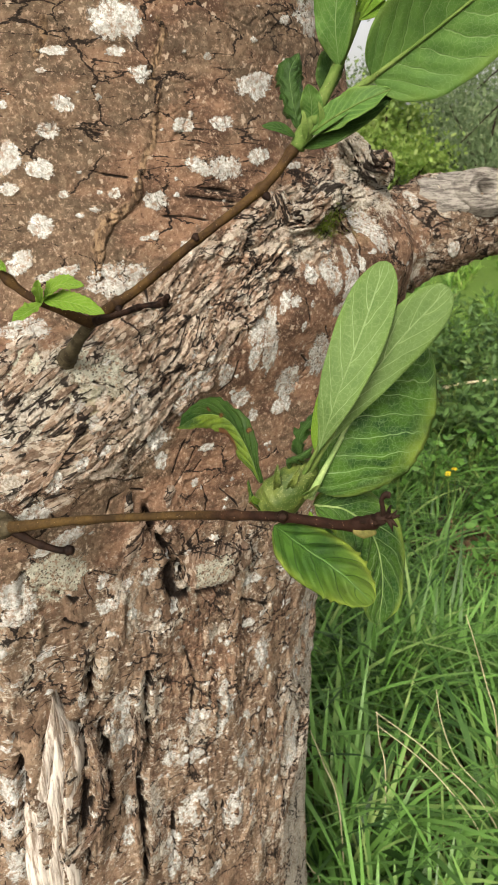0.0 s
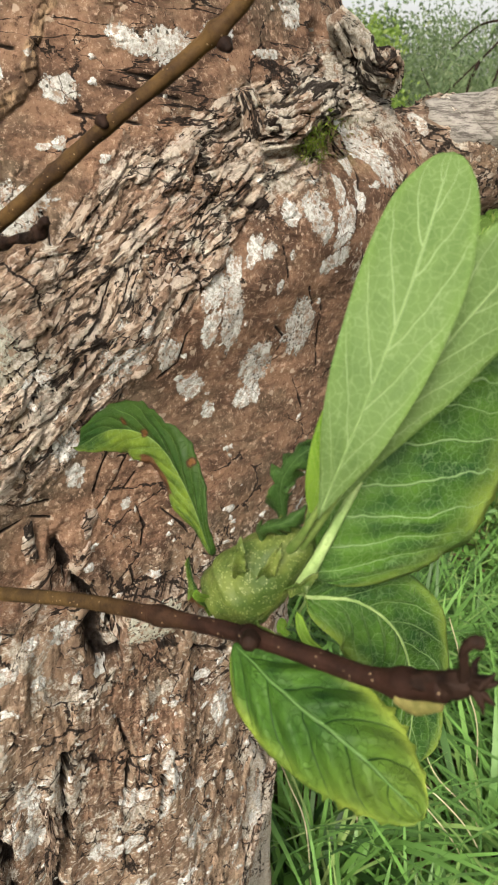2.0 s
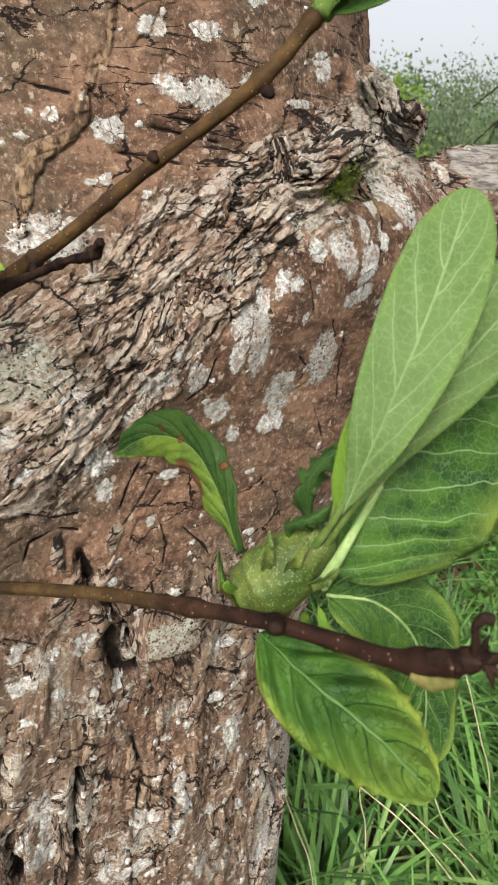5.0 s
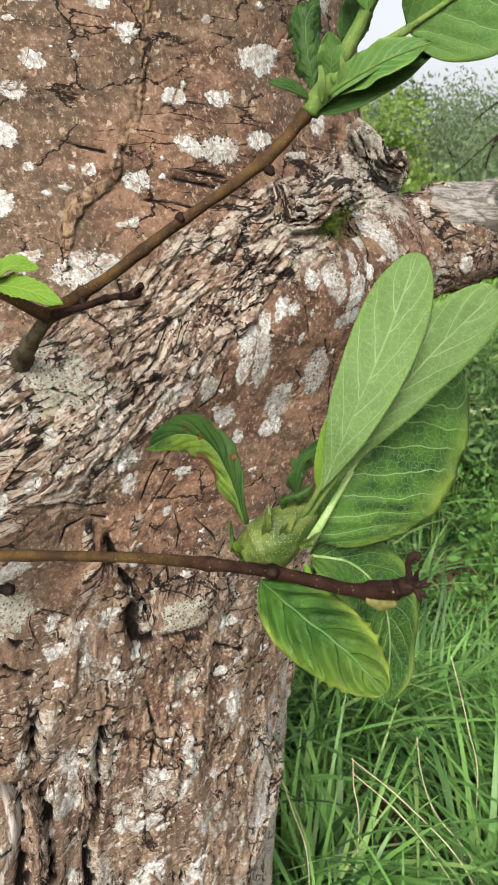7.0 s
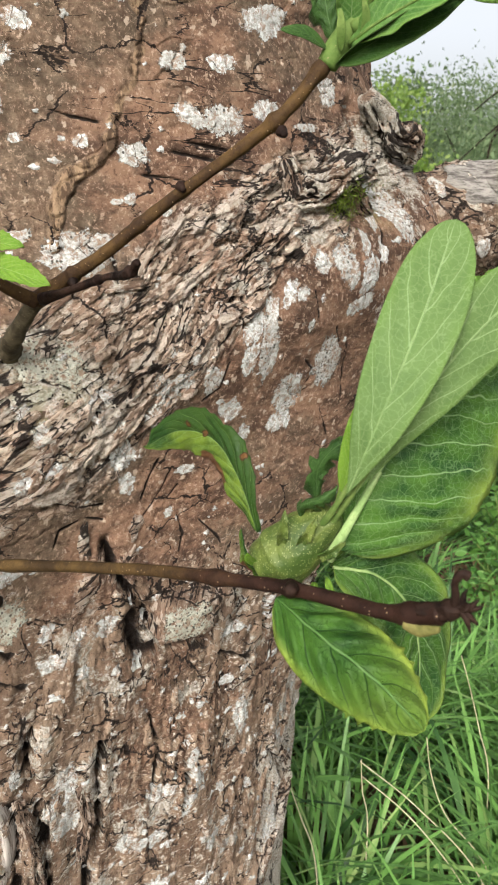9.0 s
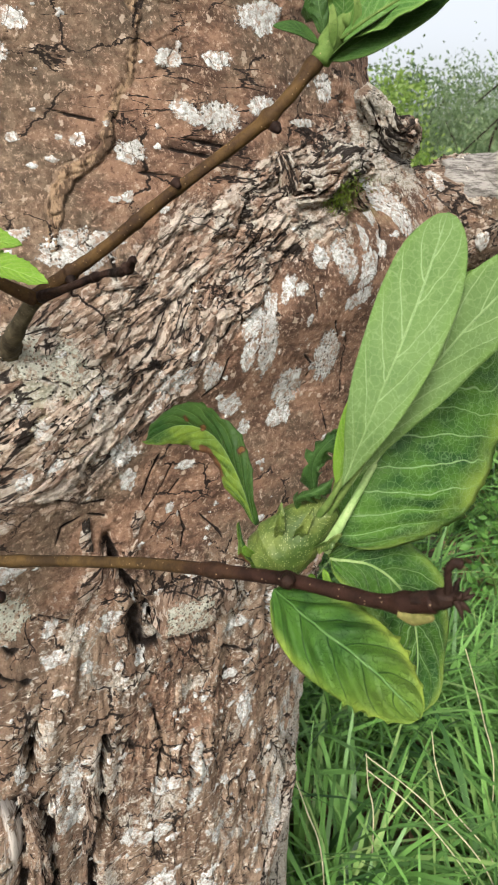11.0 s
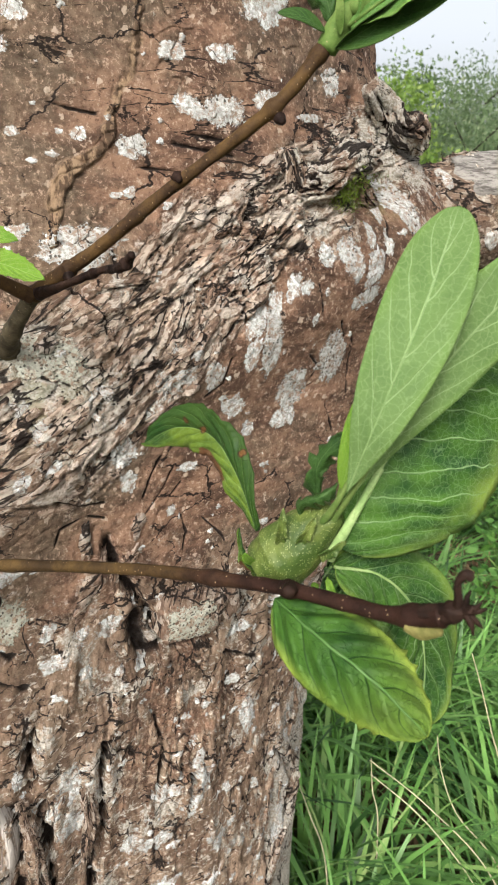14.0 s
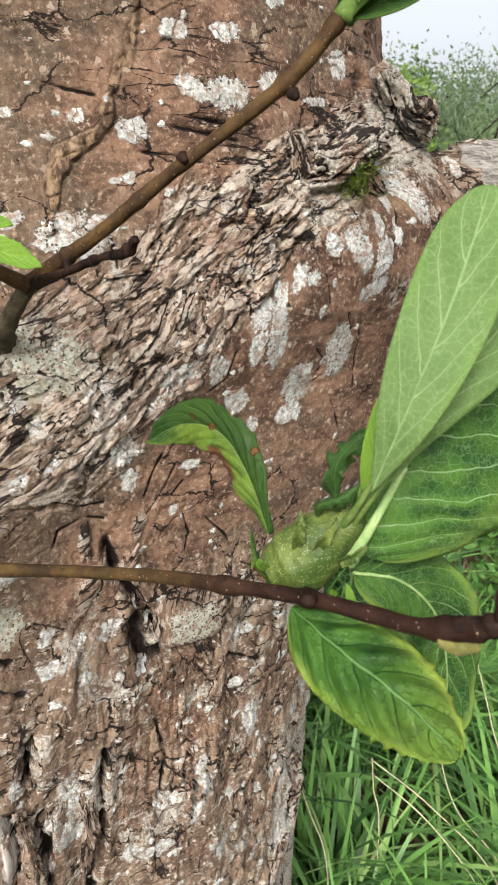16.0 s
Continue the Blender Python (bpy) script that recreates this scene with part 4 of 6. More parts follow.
for place in [
    (-33.8, 0.912, 1.4, 0.0089, 0),
    (-32.4, 0.862, 2.2, 0.0158, 15),
    (-43.4, 0.873, 1.5, 0.0144, 5),
    (-37.8, 0.847, 2.2, 0.0116, 10),
    (-23.2, 0.933, 1.8, 0.012, 10),
    (-51.0, 0.862, 1.2, 0.0071, -10),
    (-56.2, 0.864, 1.9, 0.0143, -35),
    (-58.7, 0.847, 1.4, 0.0062, -20),
    (-70.6, 0.847, 1.7, 0.0058, 0),
    (-64.9, 0.859, 1.5, 0.0034, 20),
    (-57.5, 0.905, 1.1, 0.0023, 0),
    (-35.6, 0.973, 2.3, 0.0022, 0),
    (-29.8, 0.99, 1.8, 0.0063, 15),
    (-74.0, 0.857, 1.1, 0.0028, 0),
]:
    lichen("g", *place)
for place in [
    (-47.1, 0.627, 1.4, 0.0209, 12),
    (-35.8, 0.636, 1.8, 0.0144, 0),
    (-32.4, 0.575, 1.3, 0.0066, 0),
    (-53.3, 0.619, 2.3, 0.0046, 0),
    (-48.7, 0.604, 2.0, 0.0045, 0),
    (-68.5, 0.656, 1.4, 0.0125, -10),
    (-68.6, 0.629, 2.0, 0.0062, 0),
    (-70.8, 0.645, 0.9, 0.0061, 0),
    (-55.7, 0.585, 2.8, 0.0068, 0),
    (-59.8, 0.592, 1.5, 0.0058, 0),
    (-42.8, 0.557, 1.9, 0.0067, 0),
    (-39.3, 0.541, 1.4, 0.0051, 0),
    (-54.9, 0.536, 3.7, 0.0151, 0),
    (-45.4, 0.507, 2.6, 0.0127, 0),
    (-52.7, 0.546, 2.7, 0.0043, 0),
    (-60.1, 0.49, 1.8, 0.0123, 0),
    (-50.1, 0.461, 2.1, 0.006, 0),
    (-59.8, 0.515, 1.8, 0.0045, 0),
]:
    lichen("w", *place)
for place in [
    (-21.0, 0.519, 1.3, 0.0207, 5),
    (-22.7, 0.489, 1.3, 0.0134, 5),
    (-21.2, 0.591, 1.0, 0.0154, 0),
    (-82.5, 0.76, 1.9, 0.0062, 0),
    (-85.2, 0.632, 1.8, 0.0103, 0),
    (-85.7, 0.573, 2.1, 0.0131, 0),
    (-85.6, 0.606, 1.5, 0.0079, 0),
    (-68.7, 0.572, 0.9, 0.0123, 10),
    (-69.4, 0.546, 1.2, 0.0098, 0),
    (-74.6, 0.676, 0.6, 0.0053, 0),
    (-58.6, 0.711, 0.9, 0.002, 0),
    (-39.4, 0.67, 1.3, 0.0039, 0),
    (-62.4, 0.743, 1.5, 0.0038, 0),
    (-66.3, 0.743, 0.8, 0.003, 0),
    (-65.9, 0.721, 0.8, 0.0032, 0),
    (-70.6, 0.75, 0.9, 0.0044, 0),
]:
    lichen("w", *place)
loose_lichen()


def wood_scar():
    """A strip of bare, split wood where the bark has fallen away."""
    nu, nv = 26, 120
    u, v = np.meshgrid(np.linspace(-1, 1, nu), np.linspace(0, 1, nv), indexing="ij")
    z = 0.690 - 0.20 * v
    mid = -78.3 - 4.4 * v + 0.6 * np.sin(v * 9)
    wide = 4.0 * smooth(v, -0.02, 0.30) + 0.2
    deg = mid + u * wide
    fibre = grain(u * 6 + 3 + 0.4 * np.sin(v * 7), v * 4, 71, 5, 0.65)
    split = np.abs(grain(u * 2.2 + 9, v * 1.6, 72, 2))
    out = 0.0050 + 0.0014 * fibre - 0.0030 * smooth(split, 0.10, 0.0) - 0.010 * np.abs(u) ** 6
    i = np.arange(nu * nv).reshape(nu, nv)
    f = np.stack([i[:-1, :-1], i[:-1, 1:], i[1:, 1:], i[1:, :-1]], -1).reshape(-1, 4)
    return shell("bare_wood", trunk_point(deg, z, out - 0.002), f, WOOD)


hung(part("bare_wood", wood_scar(), None, "pale split bare wood"), trunk)
plate = hung(part("bark_plate", crust("bark_plate", -50.8, 0.7355, 5.0, 0.0118, -6, 202, 0.0125, 0.14, BARK, 9, 60, -0.004, flat=True, block=True), None, "raised plate of bark"), trunk)
hung(part("lichen", crust("lichen", -51.3, 0.7355, 4.4, 0.0112, -6, 203, 0.0130, 0.14, LICHEN["s"], 9, 60, 0.0110, flat=True, block=True), None, LICHEN_LABEL["s"]), trunk)
hung(part("bark_plate", crust("bark_plate", -45.2, 0.735, 2.2, 0.0090, 12, 204, 0.0095, 0.2, BARK, 9, 60, -0.004, flat=True, block=True), None, "raised plate of bark"), trunk)
hung(part("bark_plate", crust("bark_plate", -9.0, 0.605, 2.2, 0.017, 4, 205, 0.0060, 0.30, BARK, 8, 40, -0.003, flat=True), None, "lifted flake of bark"), trunk)


def bark_flakes():
    """Lifted flakes of bark on the ridge, beside the cleft and on the lower trunk."""
    rng = np.random.default_rng(31)
    spots = [(rng.uniform(-84, -24), None, 37, (1.0, 3.4), (0.0016, 0.0042)) for _ in range(120)]
    spots += [(rng.uniform(-84, -14), rng.uniform(0.46, 0.74), 88, (1.2, 4.0), (0.0012, 0.0032)) for _ in range(110)]
    spots += [(d, z, 70, (1.6, 3.0), (0.0030, 0.0045)) for d, z in ((-66.0, 0.790), (-64.6, 0.775), (-60.6, 0.772), (-61.0, 0.752), (-57.0, 0.748), (-66.3, 0.760), (-59.0, 0.790), (-53.0, 0.742))]
    for k, (deg, z, turn, long, thin) in enumerate(spots):
        if z is None:
            low, top = np.interp(deg, *RIDGE_LOW), np.interp(deg, *RIDGE_TOP)
            z = low + (top - low) * rng.random()
        me = crust("bark_flake", deg, z, rng.uniform(*long), rng.uniform(*thin), turn + rng.normal() * 14, 300 + k, rng.uniform(0.0012, 0.0030), 0.55, BARK, 6, 26, -0.0004)
        way = fibre_way(np.full(156, deg), np.full(156, z))
        v = np.array([x.co for x in me.vertices])
        way[:, 2] = np.floor(way[:, 2] / 3.95) * 4.0 + 3.9 * rng.random()
        way[:, 0] += (v[:, 2] - z) if turn > 80 else (v[:, 2] - z) * 0.6 + v[:, 0] * 0.8
        way[:, 1] += v[:, 0] if turn > 80 else (v[:, 2] - z) * 0.8 - v[:, 0] * 0.6
        me.attributes["fibre"].data.foreach_set("vector", way.astype(np.float32).ravel())
        hung(part("bark_flake", me, None), trunk)


bark_flakes()


def gnarl(name, points, radii, seed, label, rings=150, around=90, lump=0.34, crusted=0.45):
    """A lip of old bark: a lumpy roll with torn fibres along it."""
    verts, faces = tube(points, radii, rings, around, (), lump, seed, 0.0, 60)
    v = np.array(verts)
    body = v[:-2].reshape(rings, around, 3)
    mid = body.mean(1, keepdims=True)
    out = body - mid
    out /= np.linalg.norm(out, axis=2, keepdims=True)
    k = np.linspace(0, 1, rings)[:, None] * np.linalg.norm(np.array(points[-1]) - points[0]) + np.zeros((1, around))
    a = np.linspace(0, 2 * np.pi, around, endpoint=False)[None, :]
    ring = np.minimum(a, 2 * np.pi - a) + 0.3 * grain(k / 0.008, a * 0, seed, 2)
    deep = 0.0016 * torn(grain(k / 0.010 + 3, ring * 1.6, seed + 1, 4, 0.6) * 2.6) + 0.0016 * grain(k / 0.016, ring * 3.5, seed + 2, 4, 0.65) - 0.0035 * smooth(np.abs(grain(k / 0.014, ring * 1.3, seed + 3, 3)), 0.10, 0.0)
    v[:-2] = (body + out * deep[:, :, None]).reshape(-1, 3)
    me = shell(name, v, faces, BARK)
    put_vector(me, "fibre", np.vstack([np.stack([k, ring * 0.006, 0 * k], -1).reshape(-1, 3), np.zeros((2, 3))]))
    put_attribute(me, "rough", np.append(np.clip(0.75 + 120 * deep, 0, 1), (1, 1)))
    put_attribute(me, "dust", np.append(np.clip(crusted + 90 * deep, 0, 0.9), (0, 0)))
    # deep folds darkened in colour, in place of the shade inside them
    put_attribute(me, "crack", np.append(0.75 * smooth(deep, -0.0002, -0.0022), (0, 0)))
    return hung(part(name, me, None, label), tree)


def strip(name, line, radii, out, seed, label, crusted):
    """A strip of bark that follows the trunk through (bearing, height) points."""
    return gnarl(name, [tuple(trunk_point(np.array(d), np.array(z), out)) for d, z in line], radii, seed, label, 220, 60, 0.35, crusted)


strip("bark_strip", [(-74.3, 0.663), (-73.3, 0.624), (-73.5, 0.587), (-78.3, 0.564)], [0.0022, 0.0045, 0.0050, 0.0026], 0.0015, 121, "twisted strip of grey-brown bark", 0.3)
strip("bark_strip", [(-25.6, 0.596), (-14.6, 0.533), (-16.4, 0.492), (-25.7, 0.478), (-28.5, 0.435)], [0.0025, 0.0052, 0.0058, 0.0050, 0.0025], 0.0010, 122, "pale ridge of lifted bark", 0.8)
strip("bark_strip", [(-65.1, 0.676), (-66.0, 0.656), (-66.0, 0.628), (-66.9, 0.601)], [0.0020, 0.0040, 0.0042, 0.0022], 0.0008, 123, "upright ridge of bark", 0.3)

# branch and the knots over its collar
branch_me = shell("branch", *tube([(-0.03, 0.47, 0.880), (0.03, 0.51, 0.893), (0.11, 0.57, 0.916), (0.18, 0.60, 0.932), (0.31, 0.66, 0.945), (0.52, 0.76, 0.975)],
                                  [0.050, 0.047, 0.039, 0.033, 0.029, 0.024], 420, 140, [(0.33, 0.004, 0.03), (0.50, 0.003, 0.03)], 0.10, 8, 0.0, 26), BARK)
bv = np.array([v.co for v in branch_me.vertices])
bn = np.array([v.normal for v in branch_me.vertices])
peel = torn(grain(bv[:, 0] / 0.022 + bv[:, 1] / 0.05, bv[:, 2] / 0.012, 83, 5, 0.62) * 2.6)
bj, bo = flakes(bv[:, 0] / 0.012 + 0.6 * grain(bv[:, 0] / 0.006, bv[:, 2] / 0.006, 84, 3), bv[:, 2] / 0.016 + 0.6 * grain(bv[:, 0] / 0.006, bv[:, 2] / 0.006, 85, 3), 86)
bv = bv + bn * (0.0014 * peel - 0.0020 * smooth(bj, 0.10, 0.0) + 0.0008 * grain(bv[:, 0] / 0.004, bv[:, 2] / 0.004, 87, 4))[:, None]
branch_me.vertices.foreach_set("co", bv.ravel())
branch_me.update()
put_attribute(branch_me, "rough", np.clip(0.42 + 0.45 * peel + 0.9 * grain(bv[:, 0] / 0.03, bv[:, 2] / 0.02, 81, 3), 0, 0.9))
put_vector(branch_me, "fibre", np.stack([bv[:, 0] + bv[:, 1], bv[:, 2], 0 * bv[:, 0]], -1))
put_attribute(branch_me, "crack", 0.85 * smooth(bj, 0.16, 0.0) * smooth(grain(bv[:, 0] / 0.03, bv[:, 2] / 0.03, 88, 2), -0.15, 0.2))
put_attribute(branch_me, "dust", np.clip(0.40 + 0.8 * grain(bv[:, 0] / 0.04, bv[:, 2] / 0.02, 82, 3), 0, 1))
branch = hung(part("branch", branch_me, None, "short side branch with peeling brown bark"), tree)


# knots: curled lips of old wood round a healed branch, and the eye on the side branch
knot = gnarl("knot", [(0.060, 0.468, 0.990), (0.070, 0.480, 0.980), (0.079, 0.486, 0.971), (0.088, 0.497, 0.972), (0.091, 0.502, 0.962)], [0.005, 0.008, 0.008, 0.009, 0.006], 91, "grey gnarled lip of a healed knot", crusted=0.85)
knot2 = gnarl("knot", [(0.020, 0.420, 0.958), (0.026, 0.424, 0.944), (0.036, 0.424, 0.944), (0.050, 0.434, 0.955), (0.062, 0.446, 0.957)], [0.005, 0.009, 0.009, 0.008, 0.006], 92, "curled lip of a healed knot", crusted=0.75)
knot3 = gnarl("knot", [(0.018, 0.430, 0.968), (0.016, 0.426, 0.960), (0.020, 0.424, 0.950)], [0.004, 0.006, 0.005], 93, "curled bark at a healed knot")
knot4 = gnarl("knot", [(0.056, 0.444, 0.944), (0.060, 0.446, 0.936), (0.058, 0.446, 0.928)], [0.004, 0.006, 0.004], 94, "bark lip under a knot")


def eye_knot():
    """Rings of wood round a dark pith, on the branch."""
    verts, faces, around = [], [], 40
    c, n = Vector((0.172, 0.562, 0.953)), Vector((0.10, -0.92, 0.38)).normalized()
    side = n.cross((0, 0, 1)).normalized()
    up = side.cross(n)
    steps = [(0.021, -0.004), (0.018, 0.004), (0.0165, 0.0075), (0.0150, 0.0050), (0.0135, 0.0085), (0.0115, 0.0085), (0.0100, 0.0045), (0.0088, 0.0080), (0.0070, 0.0080), (0.0055, -0.002), (0.002, -0.006)]
    for i, (r, o) in enumerate(steps):
        for j in range(around):
            a = 2 * math.pi * j / around
            k = r * (1 + 0.16 * float(grain(np.array(math.cos(a) + 4), np.array(math.sin(a) + i * 0.1), 95, 3)))
            verts.append(tuple(c + side * k * math.cos(a) * 1.15 + up * k * math.sin(a) * 0.9 + n * o))
    for i in range(len(steps) - 1):
        for j in range(around):
            q = (j + 1) % around
            faces.append((i * around + j, i * around + q, (i + 1) * around + q, (i + 1) * around + j))
    faces.append(tuple((len(steps) - 1) * around + j for j in range(around)))
    return shell("eye_knot", verts, faces, GREYWOOD)


def grey_wood():
    m = Mat("grey_wood", 0.85, 0.2)
    g = m.noise(260, 9, (0.35, 0.35, 2.2), 0.8)
    col = m.mix(m.step(g, 0.40, 0.58), (0.072, 0.063, 0.055), (0.275, 0.258, 0.232))
    return m.done(col, m.bump(g, 0.0016, 0.9))


GREYWOOD = grey_wood()
hung(part("branch_eye", eye_knot(), None, "grey ringed branch scar"), branch)


def branch_patch(name, x0, x1, lo, hi, material, label, lift, seed):
    """A ragged sheet on the camera side of the branch; lo, hi: degrees up from level."""
    line = curve_through([(0.11, 0.57, 0.916), (0.18, 0.60, 0.932), (0.31, 0.66, 0.945)], 200)
    a = np.linspace(0, 2 * np.pi, 40, endpoint=False)
    rho = np.array([0.03, 0.3, 0.55, 0.8, 0.93, 1.0])
    out = 1 + 0.5 * grain(np.cos(a) * 1.4 + 3, np.sin(a) * 1.4 + seed, seed, 4, 0.7)
    verts = []
    for r in rho:
        for t, o in zip(a, out):
            x = (x0 + x1) / 2 + (x1 - x0) / 2 * r * o * math.cos(t)
            ang = radians((lo + hi) / 2 + (hi - lo) / 2 * r * o * math.sin(t))
            i = min(np.searchsorted(line[:, 0], x), 199)
            c = line[i] * 1.0
            c[0] = x
            rad = float(np.interp(x, (0.03, 0.11, 0.18, 0.31), (0.047, 0.039, 0.033, 0.029))) + (lift if r < 0.99 else -0.004)
            d = np.array([0.42, -0.86, 0.0]) * math.cos(ang) + np.array([-0.1, 0, 1.0]) * math.sin(ang)
            verts.append(tuple(c + d / np.linalg.norm(d) * rad))
    n = 40
    faces = [tuple(range(n))] + [(i * n + j, i * n + (j + 1) % n, (i + 1) * n + (j + 1) % n, (i + 1) * n + j)[::-1] for i in range(len(rho) - 1) for j in range(n)]
    hung(part(name, shell(name, verts, faces, material), None, label), branch)


branch_patch("bare_wood", 0.118, 0.168, 15, 95, GREYWOOD, "grey weathered wood where bark has peeled", 0.0035, 5)
branch_patch("lichen", 0.102, 0.111, 36, 58, LICHEN["g"], LICHEN_LABEL["g"], 0.0036, 6)
branch_patch("lichen", 0.130, 0.138, -26, -6, LICHEN["g"], LICHEN_LABEL["g"], 0.0042, 7)


mrng = np.random.default_rng(77)
tuft = np.array((0.047, 0.427, 0.941)) + mrng.normal(size=(900, 3)) * (0.0055, 0.003, 0.0055)
mv, mf = [], []
for c in tuft:
    tip = c + np.array((mrng.normal() * 0.0012, -0.0022, 0.0010 + mrng.normal() * 0.001))
    side = np.array((0.00025, 0, mrng.normal() * 0.0002))
    b = len(mv)
    mv += [c - side, c + side, tip]
    mf.append((b, b + 1, b + 2))
MOSS = plain_leaf_material("moss", (0.05, 0.085, 0.012), (0.16, 0.22, 0.035), (0.20, 0.20, 0.06), 0.8, 0.2, 300.0)
tagged(hung(part("moss", shell("moss", mv, mf, MOSS), None, "cushion of green moss"), knot2), kind="stuff")


# ---- leafy twigs ----
def leaf(name, spine, wide, face, material, label, parent, peak=0.55, fold=12, cup=0.0, teeth=0.0, wave=0.0, skew=0.0, sharp=0.75, nu=46, nv=9, seed=0, puff=0.0, pairs=8, teeth_from=0.0, ragged=0.0):
    """A leaf blade along spine points, base to tip. wide: half width; face: way its upper side looks; fold, cup: degrees
    by which the halves rise and their rims curl; teeth: depth of the serration; puff: swelling between side veins."""
    line = curve_through(spine, nu)
    tan = np.gradient(line, axis=0)
    tan /= np.linalg.norm(tan, axis=1)[:, None]
    f = np.array(face, float)
    side = np.cross(tan, f)
    side /= np.linalg.norm(side, axis=1)[:, None]
    up = np.cross(side, tan)
    u = np.linspace(0, 1, nu)
    foot = sharp * peak / (1 - peak)
    w = u ** foot * (1 - u) ** sharp / (peak ** foot * (1 - peak) ** sharp)
    rng = np.random.default_rng(seed + 11)
    verts, uvs = [], []
    vs = np.linspace(-1, 1, 2 * nv + 1)
    phase = rng.uniform(0, 6, 4)
    tears = 1 - ragged * np.clip(grain(u[:, None] * 11 + seed, np.array([[1.0, 7.0]]), seed + 3, 3, 0.7) * 3, 0, 1)
    for i in range(nu):
        for v in vs:
            s = abs(v)
            half = wide * w[i] * (1 + skew * np.sign(v))
            half *= tears[i, int(v > 0)] if s > 0.4 else 1.0
            if teeth and s > 0.99 and u[i] >= teeth_from:
                half *= 1 + teeth * (max(0.0, (u[i] * 13) % 1.0 - 0.55) * 1.6)
            a = radians(fold) + radians(cup) * s
            x, y = half * s * math.cos(a) * np.sign(v), half * s * math.sin(a)
            y += wave * s * s * (math.sin(u[i] * 17 + phase[0] + (1.3 if v > 0 else 0)) + 0.6 * math.sin(u[i] * 31 + phase[1] * np.sign(v)))
            y += puff * math.cos(2 * math.pi * (u[i] * pairs - s ** 1.25 * pairs * 0.30 + (0.42 if v > 0 else 0.0))) * s * (1 - s) * 4 * w[i]
            verts.append(line[i] + side[i] * x + up[i] * y)
            uvs.append((u[i], v))
    m = len(vs)
    faces = [(i * m + j, i * m + j + 1, (i + 1) * m + j + 1, (i + 1) * m + j) for i in range(nu - 1) for j in range(m - 1)]
    me = shell(name, verts, faces, material)
    layer = me.uv_layers.new(name="UVMap")
    order = np.zeros(len(me.loops), dtype=np.int32)
    me.loops.foreach_get("vertex_index", order)
    layer.data.foreach_set("uv", np.array(uvs, dtype=np.float32)[order].ravel())
    ob = hung(part(name, me, None, label), parent)
    mod = ob.modifiers.new("thick", "SOLIDIFY")
    mod.thickness, mod.offset = 0.00028, 0.0
    return ob


def rib(spine, r0, r1, parent, material, name="midrib", label="", rings=18):
    return hung(part(name, shell(name, *tube(spine, [r0, r1], rings, 8), material), None, label), parent)


def lift(points, face, by):
    f = np.array(face, float)
    f /= np.linalg.norm(f)
    return [tuple(np.array(p) + f * by) for p in points]


# the level twig with its swollen bud and whorl of leaves
low = thing("leafy_twig", (-0.112, 0.285, 0.812), "brown twig growing from the trunk, swollen bud, broad green leaves", "twig", "twigs on the trunk")
LOW = [(-0.122, 0.300, 0.804), (-0.105, 0.282, 0.812), (-0.071, 0.272, 0.8215), (-0.021, 0.250, 0.837), (0.012, 0.227, 0.850), (0.030, 0.213, 0.857), (0.049, 0.197, 0.863), (0.058, 0.189, 0.869)]
LOWTWIG = twig_material("reddening_twig_bark", (0.026, 0.016, 0.008), (0.072, 0.044, 0.016), 0.6, (-0.03, 0.02, (0.009, 0.0045, 0.0035), (0.028, 0.013, 0.009)))
hung(part("stem", shell("stem", *tube(LOW, [0.0056, 0.0030, 0.0020, 0.0018, 0.0018, 0.0017, 0.0018, 0.0024], 210, 20, [(0.07, 0.0014, 0.015), (0.31, 0.0003, 0.012), (0.555, 0.0007, 0.014), (0.70, 0.0007, 0.011), (0.91, 0.0008, 0.03)], 0.06, 12, 0.0002), LOWTWIG), None, "smooth stem, olive-brown turning dark red-brown"), low)
hung(part("stem_base", shell("stem_base", *tube([(-0.122, 0.303, 0.804), (-0.112, 0.288, 0.809), (-0.104, 0.281, 0.812)], [0.0072, 0.0056, 0.0032], 60, 24, [(0.3, 0.0012, 0.05), (0.5, 0.0010, 0.04), (0.7, 0.0007, 0.04)], 0.2, 13, 0.0005, 160), OLDTWIG), None, "ringed grey-brown swollen foot"), low)
hung(part("side_twig", shell("side_twig", *tube([(-0.106, 0.283, 0.811), (-0.095, 0.281, 0.805), (-0.083, 0.281, 0.8005), (-0.075, 0.280, 0.801)], [0.0030, 0.0018, 0.0017, 0.0022], 40, 12, [(0.9, 0.0008, 0.05), (0.45, 0.0005, 0.04)], 0.15, 14), DEADTWIG), None, "short dead side twig"), low)
tip_end = hung(part("twig_end", shell("twig_end", *tube([(0.0545, 0.1915, 0.8675), (0.0595, 0.188, 0.8705), (0.0625, 0.1865, 0.8725)], [0.0020, 0.0018, 0.0007], 60, 24, [(0.5, 0.0004, 0.12)], 0.6, 15, 0.0006, 300), DEADTWIG), None, "withered blackened tip"), low)
hung(part("stub", shell("stub", *tube([(0.0600, 0.1875, 0.8712), (0.0597, 0.1872, 0.8745), (0.0592, 0.187, 0.8775), (0.0602, 0.1868, 0.8796), (0.0615, 0.1868, 0.8792)], [0.0010, 0.0007, 0.0007, 0.0009, 0.0007], 40, 14, [(0.95, 0.0003, 0.12)], 0.4, 16, 0.0003), DEADTWIG), None, "dead bent stub"), tip_end)
